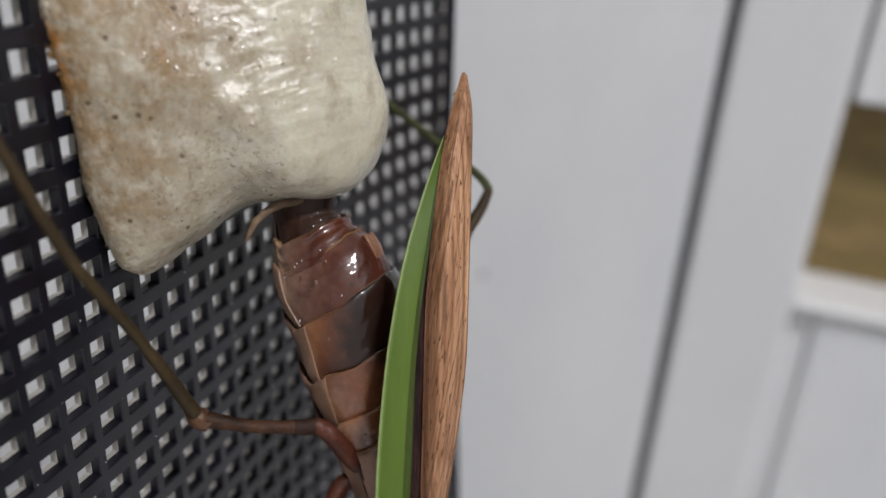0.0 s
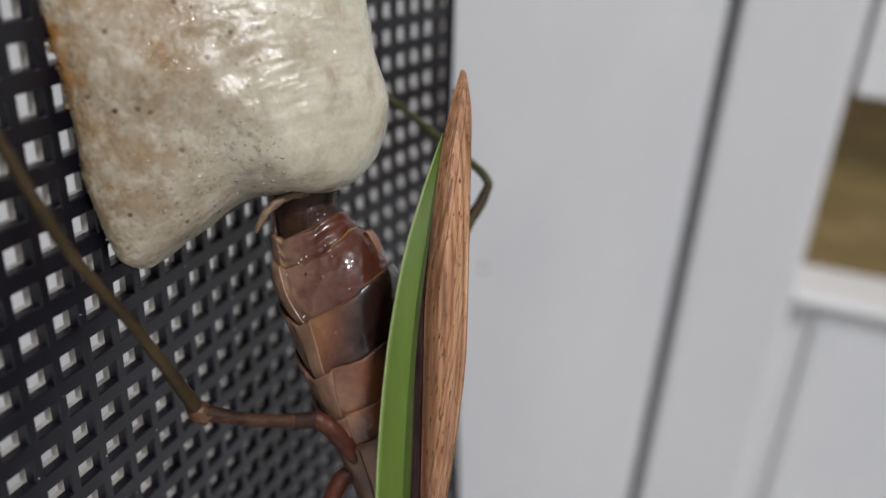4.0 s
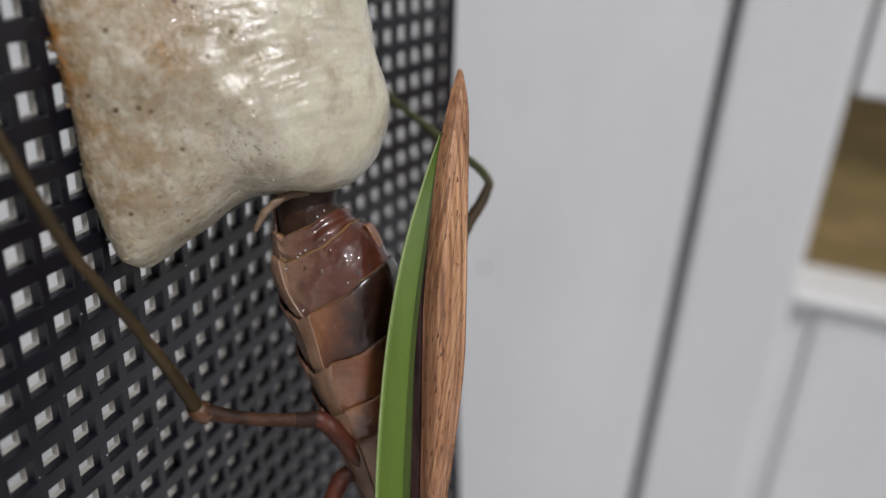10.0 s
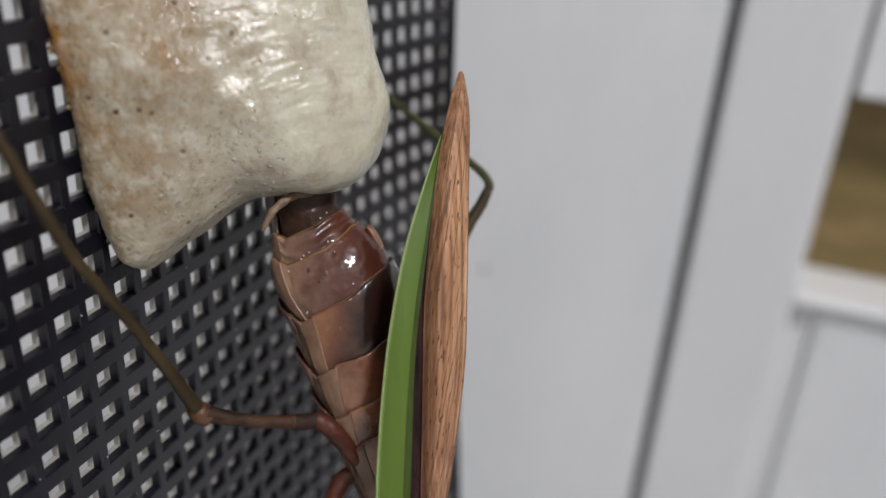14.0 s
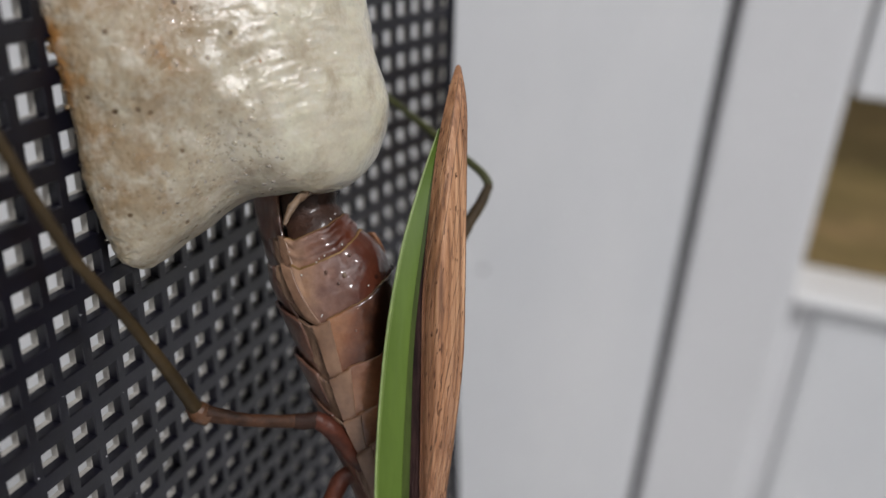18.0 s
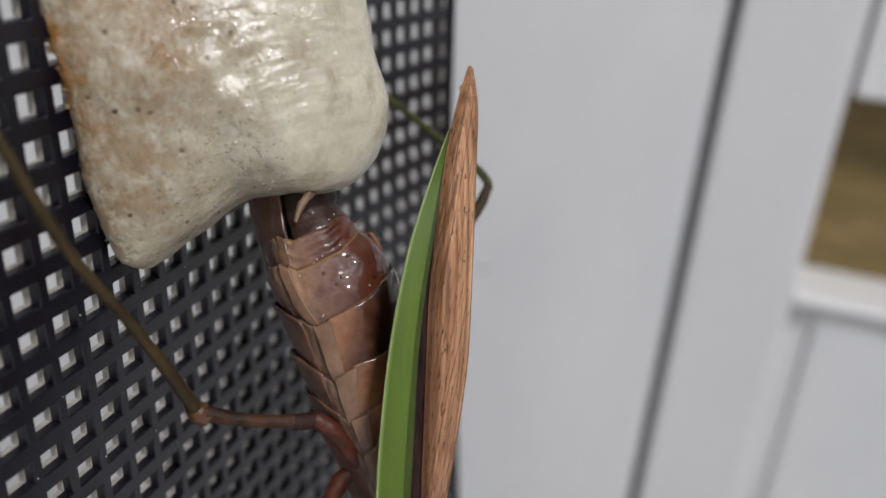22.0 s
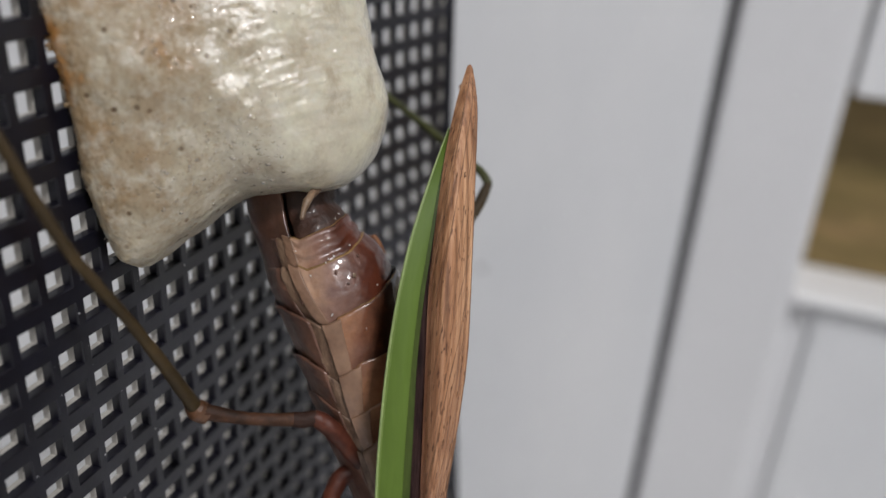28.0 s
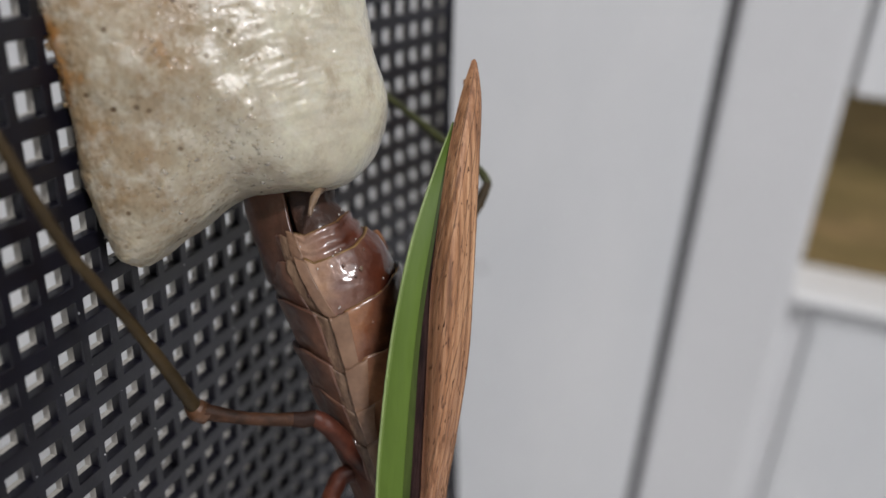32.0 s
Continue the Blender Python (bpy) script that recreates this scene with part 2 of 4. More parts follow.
# dark ends: part pigment, part painted wing shade; lower plates use a lit copy
SHADEFLANK = flank_material("brown chitin with painted wing shade", (0.32, 0.165, 0.09), (0.165, 0.064, 0.032), (0.024, 0.008, 0.004), 0.04, 0.28, 0.55, 0.34, 1.0)
LITFLANK = flank_material("tan brown chitin with fainter painted shade", (0.32, 0.165, 0.09), (0.20, 0.082, 0.042), (0.075, 0.027, 0.013), 0.05, 0.40, 0.85, 0.34, 0.9)
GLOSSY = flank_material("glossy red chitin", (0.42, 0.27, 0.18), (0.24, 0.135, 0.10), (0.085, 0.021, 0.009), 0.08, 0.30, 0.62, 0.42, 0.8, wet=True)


def foam_material(name, gloss, coat, inner):
    """Cream foam: tan where it is old, paler where it is new, with cloudy patches, brown pits and a skin of small bubbles."""
    m, nt, bs = nodes_of(name)
    vec = coords(nt)

    def noise_at(scale, detail=4.0, rough=0.55, where=None):
        nd = put(nt, "ShaderNodeTexNoise", Scale=scale, Detail=detail, Roughness=rough)
        nt.links.new(where or vec, nd.inputs["Vector"])
        return nd.outputs[0]

    def madd(a, k, b):
        nd = nt.nodes.new("ShaderNodeMath")
        nd.operation = "MULTIPLY_ADD"
        nt.links.new(a, nd.inputs[0])
        nd.inputs[1].default_value = k
        if isinstance(b, float):
            nd.inputs[2].default_value = b
        else:
            nt.links.new(b, nd.inputs[2])
        return nd.outputs[0]

    sep = nt.nodes.new("ShaderNodeSeparateXYZ")
    nt.links.new(vec, sep.inputs[0])
    side = nt.nodes.new("ShaderNodeMapRange")
    side.inputs["From Min"].default_value, side.inputs["From Max"].default_value = -0.043, -0.009
    nt.links.new(sep.outputs[0], side.inputs[0])
    age = madd(noise_at(115, 6.0, 0.64), 1.5, madd(sep.outputs[2], -1.0, side.outputs[0]))
    age = madd(sep.outputs[2], -11.0, age)
    age = madd(age, 1.0, -0.72)
    col = ramp(nt, age, [(0.02, (0.40, 0.175, 0.035)), (0.15, (0.27, 0.18, 0.09)), (0.40, (0.365, 0.305, 0.21)), (0.7, (0.515, 0.468, 0.36)), (1.0, (0.615, 0.588, 0.455))])
    col = blend(nt, ramp(nt, noise_at(430, 6.0, 0.68), [(0.47, (0, 0, 0)), (0.68, (0.7, 0.7, 0.7))]), col, (0.60, 0.565, 0.478))
    col = blend(nt, ramp(nt, noise_at(270, 5.0, 0.66, coords(nt, (1, 1.2, 0.8))), [(0.5, (0, 0, 0)), (0.7, (0.6, 0.6, 0.6))]), col, (0.27, 0.20, 0.125))
    dry = ramp(nt, side.outputs[0], [(0.62, (1, 1, 1)), (0.9, (0.1, 0.1, 0.1))])
    pits = put(nt, "ShaderNodeTexVoronoi", Scale=620)
    nt.links.new(vec, pits.inputs["Vector"])
    spots = ramp(nt, pits.outputs["Distance"], [(0.06, (0.20, 0.13, 0.08)), (0.13, (0.45, 0.36, 0.26)), (0.2, (1, 1, 1))])
    where = blend(nt, 1.0, ramp(nt, noise_at(330, 3.0), [(0.39, (0, 0, 0)), (0.56, (1, 1, 1))]), dry, "MULTIPLY")
    spotted = blend(nt, where, (1.0, 1.0, 1.0), spots)
    tiny = put(nt, "ShaderNodeTexVoronoi", Scale=1150)
    nt.links.new(vec, tiny.inputs["Vector"])
    spotted = blend(nt, 1.0, spotted, blend(nt, dry, (1.0, 1.0, 1.0), ramp(nt, tiny.outputs["Distance"], [(0.1, (0.80, 0.75, 0.68)), (0.3, (1, 1, 1))])), "MULTIPLY")
    grain = ramp(nt, noise_at(2200, 3.0), [(0.3, (0.93, 0.92, 0.91)), (0.65, (1, 1, 1))])
    nt.links.new(blend(nt, 1.0, blend(nt, 1.0, col, spotted, "MULTIPLY"), grain, "MULTIPLY"), bs.inputs["Base Color"])
    bs.inputs["Roughness"].default_value = 0.5
    grey = [[(at, (v, v, v)) for at, v in row] for row in (((0.42, coat * 0.22), (0.72, coat * 1.35)), ((0.4, 0.66), (0.7, 0.35)), ((0.5, 0.55), (0.8, 0.22)))]
    nt.links.new(ramp(nt, side.outputs[0], grey[0]), bs.inputs["Coat Weight"])
    nt.links.new(ramp(nt, side.outputs[0], grey[1]), bs.inputs["Roughness"])
    firm = ramp(nt, side.outputs[0], grey[2])
    bs.inputs["Coat Roughness"].default_value = gloss
    bs.inputs["Subsurface Weight"].default_value = inner
    bs.inputs["Subsurface Radius"].default_value = (0.0013, 0.001, 0.0007)
    bs.inputs["Subsurface Scale"].default_value = 1.0
    tone = nt.nodes.new("ShaderNodeRGBToBW")
    nt.links.new(spotted, tone.inputs[0])
    # the bubbles' domes, in two sizes
    domes = None
    for size, tall in ((1100, 0.5), (2300, 0.32)):
        cell = put(nt, "ShaderNodeTexVoronoi", Scale=size)
        cell.feature = "SMOOTH_F1"
        cell.inputs["Smoothness"].default_value = 0.6
        nt.links.new(vec, cell.inputs["Vector"])
        domes = madd(cell.outputs["Distance"], -tall, domes if domes else 0.0)
    height = madd(tone.outputs[0], 0.5, madd(noise_at(420, 2.0), 0.55, domes))
    bump(nt, bs, height, 0.5, 0.0003)
    nt.links.new(firm, bs.inputs["Normal"].links[0].from_node.inputs["Strength"])
    skin = put(nt, "ShaderNodeBump", Strength=0.9, Distance=0.0004)
    nt.links.new(height, skin.inputs["Height"])
    nt.links.new(skin.outputs[0], bs.inputs["Coat Normal"])
    return m


FOAM = foam_material("egg case foam", 0.09, 0.4, 0.4)


def bubble_material():
    """Clear thin-walled wet bubbles."""
    m, nt, bs = nodes_of("clear foam bubbles")
    vec = coords(nt)
    tint = put(nt, "ShaderNodeTexNoise", Scale=900, Detail=2.0)
    nt.links.new(vec, tint.inputs["Vector"])
    nt.links.new(ramp(nt, tint.outputs[0], [(0.35, (0.86, 0.76, 0.58)), (0.65, (1.0, 0.98, 0.92))]), bs.inputs["Base Color"])
    bs.inputs["Transmission Weight"].default_value = 0.9
    bs.inputs["IOR"].default_value = 1.45
    bs.inputs["Coat Weight"].default_value = 1.0
    bs.inputs["Coat IOR"].default_value = 1.6
    bs.inputs["Coat Roughness"].default_value = 0.05
    bs.inputs["Roughness"].default_value = 0.04
    return m


FROTH = bubble_material()
CRUST = plain("orange brown crust", (0.24, 0.125, 0.045), (0.42, 0.29, 0.15), 350, 0.4, 0.3, 0.0001, sss=0.2)
CREAMFOAM = plain("new cream foam", (0.50, 0.47, 0.37), (0.58, 0.55, 0.45), 300, 0.25, 0.6, 0.00005, sss=0.3)


# ---- building helpers ----
def mesh_of(name, verts, faces, mat, smooth=True):
    me = bpy.data.meshes.new(name)
    me.from_pydata([tuple(v) for v in verts], [], faces)
    me.materials.append(mat)
    if smooth:
        me.polygons.foreach_set("use_smooth", [True] * len(me.polygons))
    me.update()
    return me


def part(name, bm, material, parent, label=""):
    """A bmesh, or a mesh made by mesh_of, as one object under its thing."""
    if isinstance(bm, bmesh.types.BMesh):
        me = bpy.data.meshes.new(name)
        bm.normal_update()
        bm.to_mesh(me)
        bm.free()
        me.materials.append(material)
    else:
        me = bm
    ob = new(name, me)
    ob.parent = parent
    return tagged(ob, label) if label else ob


def block(lo, hi, bevel=0.0, segments=2):
    bm = bmesh.new()
    bmesh.ops.create_cube(bm, size=1)
    for v in bm.verts:
        v.co = Vector([(lo[i] + hi[i]) / 2 + v.co[i] * (hi[i] - lo[i]) for i in range(3)])
    if bevel:
        bmesh.ops.bevel(bm, geom=bm.edges[:], offset=bevel, segments=segments, affect="EDGES", profile=0.5)
    return bm


def spline(points, n):
    """n points evenly in the parameter along a smooth curve through the points (any dimension)."""
    p = np.array(points, float)
    k = len(p)
    out = []
    for u in np.linspace(0, k - 1, n):
        i = min(int(u), k - 2)
        f = u - i
        a, b, c, d = p[max(i - 1, 0)], p[i], p[i + 1], p[min(i + 2, k - 1)]
        out.append(0.5 * (2 * b + (c - a) * f + (2 * a - 5 * b + 4 * c - d) * f * f + (3 * b - a - 3 * c + d) * f ** 3))
    return np.array(out)


def tube(name, points, radii, mat, n=24, sides=14, rough=0.0):
    """A tapered, closed limb through points (in millimetres) with radii given at the same points."""
    path = spline([(*p, r) for p, r in zip(points, radii)], n)
    verts, faces = [], []
    side = Vector((0, 1, 0))
    for i in range(n):
        c = Vector(path[i][:3])
        ahead = Vector(path[min(i + 1, n - 1)][:3]) - Vector(path[max(i - 1, 0)][:3])
        ahead.normalize()
        a = side - ahead * side.dot(ahead)
        a.normalize()
        b = ahead.cross(a)
        for j in range(sides):
            w = 2 * math.pi * j / sides
            r = path[i][3] * (1 + rough * noise.noise(c * 1.3 + Vector((math.cos(w), math.sin(w), 0)) * 0.9))
            verts.append((c + (a * math.cos(w) + b * math.sin(w)) * r) * MM)
    for i in range(n - 1):
        for j in range(sides):
            k = (j + 1) % sides
            faces.append((i * sides + j, i * sides + k, (i + 1) * sides + k, (i + 1) * sides + j))
    faces.append(tuple(range(sides))[::-1])
    faces.append(tuple((n - 1) * sides + j for j in range(sides)))
    return mesh_of(name, verts, faces, mat)


# ---- the room: floor, walls, ceiling ----
def structure(name, lo, hi, mat, label, bevel=0.0):
    ob = part(name, block(lo, hi, bevel), mat, None)
    return tagged(ob, label, name.split("_")[0], kind="structure")


structure("floor", (-1.6, -1.7, -0.36), (1.2, 1.3, -0.30), PALEFLOOR, "plain pale floor under the mesh panel")
structure("ceiling", (-1.6, -1.7, 2.0), (1.2, 1.3, 2.06), PLASTER, "plain light grey ceiling of the room")
structure("wall_north", (-1.6, 1.3, -0.36), (1.2, 1.36, 2.06), PLASTER, "plain light grey plaster wall")
structure("wall_south", (-1.6, -1.76, -0.36), (1.2, -1.7, 2.06), PLASTER, "plain light grey plaster wall")
structure("wall_west", (-1.66, -1.76, -0.36), (-1.6, 1.36, 2.06), PLASTER, "plain light grey plaster wall")
structure("wall_east", (1.2, -1.76, -0.36), (1.26, 1.36, 2.06), PLASTER, "plain light grey plaster wall")


# ---- white cupboard behind: a door, a dark strip in the gap, a post, an open compartment over a drawer ----
def cupboard():
    ob = tagged(new("cupboard"), "white cupboard with a closed door and an open compartment", "cupboard")
    ob.location = (0.296, 0, -0.30)
    top = 0.75

    def piece(name, lo, hi, mat, bevel=0.0015, label=""):
        return part(name, block(lo, hi, bevel), mat, ob, label)

    gap = -0.0470
    sill, head = 0.468, 0.5485
    edge = -0.0925
    piece("door", (0, gap + 0.0022, 0.0), (0.018, 0.62, top), SHEET, 0.0012, "smooth white laminate door")
    # dark strip put in the gap, standing for the shade between door and post
    piece("gap_strip", (0.004, gap - 0.002, 0.0), (0.016, gap + 0.002, top), DARK, 0.0002, "dark grey strip standing for shade in the gap")
    piece("post", (0, edge, 0.0), (0.018, gap - 0.0022, top), WHITE, 0.0025)
    piece("jamb", (0.012, edge - 0.012, 0.0), (0.024, edge + 0.002, sill - 0.004), WHITE, 0.0005)
    piece("side_panel", (0.018, edge + 0.003, 0.0), (0.34, edge + 0.021, top), WHITE)
    piece("drawer_front", (0.0085, edge - 0.30, 0.0), (0.030, edge - 0.010, sill - 0.004), SHEET, 0.004, "white drawer front")
    piece("shelf", (0.002, edge - 0.30, sill - 0.003), (0.33, edge - 0.0005, sill + 0.001), BRIGHT, 0.001, "bright white shelf edge")
    piece("fascia", (0.012, edge - 0.30, head), (0.030, edge - 0.0035, top), SHEET, 0.0015)
    piece("back_board", (0.036, edge - 0.30, sill + 0.001), (0.046, edge - 0.0005, head + 0.06), OLIVE, 0.0005, "olive brown wooden board in the compartment")
    piece("carcass_back", (0.34, edge - 0.30, 0.0), (0.35, 0.62, top), WHITE)
    piece("carcass_top", (0.0, edge - 0.30, top), (0.35, 0.62, top + 0.018), WHITE)
    mark = bmesh.new()
    bmesh.ops.create_cone(mark, cap_ends=True, segments=16, radius1=0.0013, radius2=0.001, depth=0.0008)
    bmesh.ops.transform(mark, matrix=Matrix.Translation((-0.0004, 0.0373, 0.4509)) @ pose(0, 0, 0, 0, 90, 0), verts=mark.verts)
    part("speck", mark, SPECK, ob, "small grey speck on the door")


cupboard()

# ---- the mesh panel ----
PITCH = 0.004
BEND = -0.008


def bowed(x, z=0.0):
    """The panel bows towards the viewer past its ninth column, more so lower down."""
    c = max(x / PITCH - 8, 0)
    return PITCH * BEND * c * c * (1 + 0.03 * max(min(-z / PITCH, 36) - 6, 0))


def thinning(x, z):
    """The moulding gets shallower towards the panel's upper edge, and deeper low down."""
    side = min(max((x / PITCH - 5) / 9, 0), 1)
    low = min(max((-z / PITCH - 6) / 12, 0), 1) * min(max((x / PITCH - 2) / 5, 0), 1)
    return 1.0 - 0.4 * side * (1 - 0.6 * low) + 0.26 * low


def grid(name, mat, c0, c1, r0, r1, hole_w, hole_h, y0, y1, chamfer):
    """A sheet with one opening to each cell, its front at y0 and its back at y1."""
    verts, faces, known = [], [], {}
    p = PITCH

    def spot(x, y, z):
        key = (round(x * 1e6), round(y * 1e6), round(z * 1e6))
        if key not in known:
            known[key] = len(verts)
            verts.append((x, y * thinning(x, z) + bowed(x, z), z))
        return known[key]

    for c in range(c0, c1):
        for r in range(r0, r1):
            x, z = c * p, -r * p
            ids = []
            rings = (((p, p), y0), ((hole_w + chamfer, hole_h + chamfer), y0), ((hole_w, hole_h), y0 + chamfer * 0.8),
                     ((hole_w * 0.96, hole_h * 0.96), y1), ((p, p), y1))
            for (w, h), y in rings:
                for sx, sz in ((-1, -1), (1, -1), (1, 1), (-1, 1)):
                    ids.append(spot(x + sx * w / 2, y, z + sz * h / 2))
            for k in range(4):
                for j in range(4):
                    i = (j + 1) % 4
                    a, b = 4 * k, 4 * k + 4
                    faces.append((ids[a + j], ids[a + i], ids[b + i], ids[b + j]))
    return mesh_of(name, verts, faces, mat, smooth=False)


def mesh_panel():
    ob = tagged(new("mesh_panel"), "black plastic mesh panel with square holes, standing upright", "mesh panel")
    ob.matrix_world = PANEL @ pose(0.00086, 0, -0.00036)
    part("front_grid", grid("front_grid", BLACK, -7, 23, -24, 144, 0.0029, 0.00227, 0, 0.00105, 0.0002), None, ob)
    part("rear_grid", grid("rear_grid", CREAM, -7, 23, -24, 144, 0.0026, 0.0023, 0.00106, 0.0017, 0.0001), None, ob,
         "cream backing layer behind the black grid")
    x = 22.5 * PITCH
    verts, faces = [], []
    for r in range(-24, 144):
        z = -(r - 0.5) * PITCH
        verts += [(x + a, b + bowed(x, z), z) for a, b in ((0, -0.0006), (0.0006, -0.0006), (0.0009, -0.0003), (0.0009, 0.0019), (0.0006, 0.0022), (0, 0.0022))]
    for k in range(len(verts) // 6 - 1):
        faces += [(6 * k + j, 6 * k + (j + 1) % 6, 6 * k + 6 + (j + 1) % 6, 6 * k + 6 + j) for j in range(6)]
    part("edge_rim", mesh_of("edge_rim", verts, faces, BLACK), None, ob)
    # tiny white specks on the bars, some standing in for glints on their edges
    rng = random.Random(3)
    verts, faces = [], []
    for _ in range(420):
        c, r = rng.randint(-3, 16), rng.randint(-4, 40)
        r2 = 0.00003 + 0.00011 * rng.random() ** 3
        x0, z0 = (c + 0.5 + rng.uniform(-0.12, 0.12)) * PITCH, -(r + rng.random()) * PITCH
        base = len(verts)
        verts += [(x0 + r2 * a, -0.00002 + bowed(x0, z0) + r2 * b, z0 + r2 * e) for a, b, e in ((1, 0, 0), (-1, 0, 0), (0, 1, 0), (0, -1, 0), (0, 0, 1), (0, 0, -1))]
        faces += [tuple(base + i for i in f) for f in ((0, 2, 4), (2, 1, 4), (1, 3, 4), (3, 0, 4), (2, 0, 5), (1, 2, 5), (3, 1, 5), (0, 3, 5))]
    tagged(part("specks_and_glints", mesh_of("specks_and_glints", verts, faces, WHITESPECK), None, ob, "fine white specks, part dirt, part painted glints"), kind="stuff")
    return ob


mesh_panel()


# ---- the egg case ----
def egg_case():
    half = [(-34.1, -17.0, 26.7), (-33.8, -17.0, 21.0), (-32.4, -15.0, 14.2), (-31.8, -10.0, 4.2), (-29.5, -7.0, -1.8), (-24.8, -6.0, 0.9), (-19.3, -4.0, 5.0),
            (-11.6, -3.0, 5.8), (-7.1, -2.0, 8.9), (-5.7, -2.0, 14.4), (-7.3, -3.0, 22.1), (-9.2, -4.0, 30.9), (-16.8, -5.0, 36.0), (-29.7, -12.0, 34.1)]
    around = 720
    ring = spline(half + half[:1], around + 1)[:-1]
    centre = np.array((-21.0, -9.0, 15.0))

    def skin(a, b, front):
        """The surface point for a, b in -1..1 of the near or the far half, and its outward way."""
        if abs(a) > abs(b):
            r, w = abs(a), math.pi / 4 * (b / a) + (0 if a > 0 else math.pi)
        else:
            r, w = abs(b), (math.pi / 2 - math.pi / 4 * (a / b) if b else 0) + (0 if b >= 0 else math.pi)
        k = (w / (2 * math.pi) * around) % around
        i = int(k)
        rim = ring[i] + (ring[(i + 1) % around] - ring[i]) * (k - i)
        up = math.cos(r * math.pi / 2)
        t = math.sin(r * math.pi / 2) ** 0.7
        p = centre + (rim - centre) * t
        q = Vector(p)
        q.y += -5.2 * up ** 0.75 if front else 9.0 * up ** 0.8
        way = Vector((rim[0] - centre[0], 0, rim[2] - centre[2])).normalized() * t ** 4
        way.y = -up if front else up
        wet = min(1, max(0, (q.x + 30) / 22))
        d = noise.noise(q * 0.16) * 0.45 + noise.noise(q * 0.42) * 0.22
        ridge = noise.noise(Vector((q.x * 0.22, q.y * 0.3, q.z * 0.85 - q.x * 0.30)))
        d += (ridge + 0.6 * abs(noise.noise(Vector((q.x * 0.4, q.y * 0.3, q.z * 1.7 - q.x * 0.55))))) * 0.48 * wet * min(1, max(0, (q.z - 8) / 7)) * min(1, max(0, (-q.x - 6.5) / 4))
        d += (noise.noise(q * 1.3) * 0.10 + noise.noise(q * 3.1) * 0.06 + noise.noise(q * 5.5) * 0.035) * (1.1 - 0.85 * wet)
        old = min(1, max(0, (-q.x - 30) / 5))
        d += old * (0.5 * noise.noise(q * 0.9) + 0.4 * noise.noise(q * 2.3) + 0.12 * noise.noise(q * 5.0))
        return q + way * d, way

    ob = tagged(new("egg_case"), "fresh cream foam mantis egg case stuck on black mesh", "egg case")
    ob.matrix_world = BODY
    verts, faces = [], []
    for front, n in ((True, 260), (False, 90)):
        base = len(verts)
        for i in range(n + 1):
            for j in range(n + 1):
                verts.append(skin(2 * i / n - 1, 2 * j / n - 1, front)[0] * MM)
        for i in range(n):
            for j in range(n):
                f = (base + i * (n + 1) + j, base + (i + 1) * (n + 1) + j, base + (i + 1) * (n + 1) + j + 1, base + i * (n + 1) + j + 1)
                faces.append(f if front else f[::-1])
    part("foam_body", mesh_of("foam_body", verts, faces, FOAM), None, ob)
    # bubbles in the foam
    rng = random.Random(5)
    ball = bmesh.new()
    bmesh.ops.create_icosphere(ball, subdivisions=2, radius=1)
    bv = [v.co.copy() for v in ball.verts]
    bf = [tuple(v.index for v in f.verts) for f in ball.faces]
    ball.free()
    verts, faces = [], []
    for _ in range(2600):
        a, b = rng.gauss(-0.05, 0.45), rng.gauss(0, 0.42)
        if not -1 < a < -0.3 + 0.55 * rng.random() or abs(b) > 0.97:
            continue
        q, way = skin(a, b, True)
        if q.x > -20 + 7 * rng.random() or q.z < 3 + 6 * rng.random():
            continue
        way.normalize()
        r = 0.08 + 0.2 * rng.random() ** 3
        tall = r * rng.uniform(0.4, 0.6)
        t1 = way.cross(Vector((0, 0, 1))).normalized()
        t2 = way.cross(t1)
        base = len(verts)
        verts += [(q - way * tall * 0.25 + t1 * v.x * r + t2 * v.z * r * 0.9 + way * v.y * tall) * MM for v in bv]
        faces += [tuple(base + i for i in f) for f in bf]
    tagged(part("froth", mesh_of("froth", verts, faces, FROTH), None, ob, "small wet bubbles in the foam"), kind="stuff")
    # dry crust along the old edge
    for name, count, mat, low, high, label in (("crust", 170, CRUST, 12, 34, "orange-brown dried crust along the foam's old edge"), ("edge_froth", 130, FROTH, -1, 24, "clear bubbles along the foam's edge")):
        verts, faces = [], []
        rim = [p for p in ring if p[0] < -28.5 and low < p[2] < high]
        for _ in range(count):
            p = rim[rng.randrange(len(rim))]
            r = rng.uniform(0.10, 0.34) if mat is CRUST else rng.uniform(0.06, 0.22)
            c = Vector(p) + Vector((rng.uniform(-0.1, 0.6) if mat is CRUST else rng.uniform(0.1, 0.6), rng.uniform(-1.6, 0.2), rng.uniform(-0.4, 0.4)))
            base = len(verts)
            verts += [(c + Vector((v.x, v.y, v.z * 0.8)) * r * (1 + 0.3 * noise.noise(c + v * 1.5))) * MM for v in bv]
            faces += [tuple(base + i for i in f) for f in bf]
        tagged(part(name, mesh_of(name, verts, faces, mat), None, ob, label), kind="stuff")
    part("lip", tube("lip", [(-15.5, -4.4, 5.7), (-13.8, -4.7, 6.2), (-12.5, -4.4, 6.4), (-11.2, -3.6, 6.2), (-10.1, -2.5, 6.3)], [0.1, 0.22, 0.28, 0.26, 0.1], CREAMFOAM, 40, 12, 0.35), None, ob,
         "smooth pale lip of new foam")
    return ob


egg_case()


# ---- the mantis ----
mantis = tagged(new("mantis"), "brown mantis with green-edged wings laying an egg case, head down", "mantis")
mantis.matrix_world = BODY

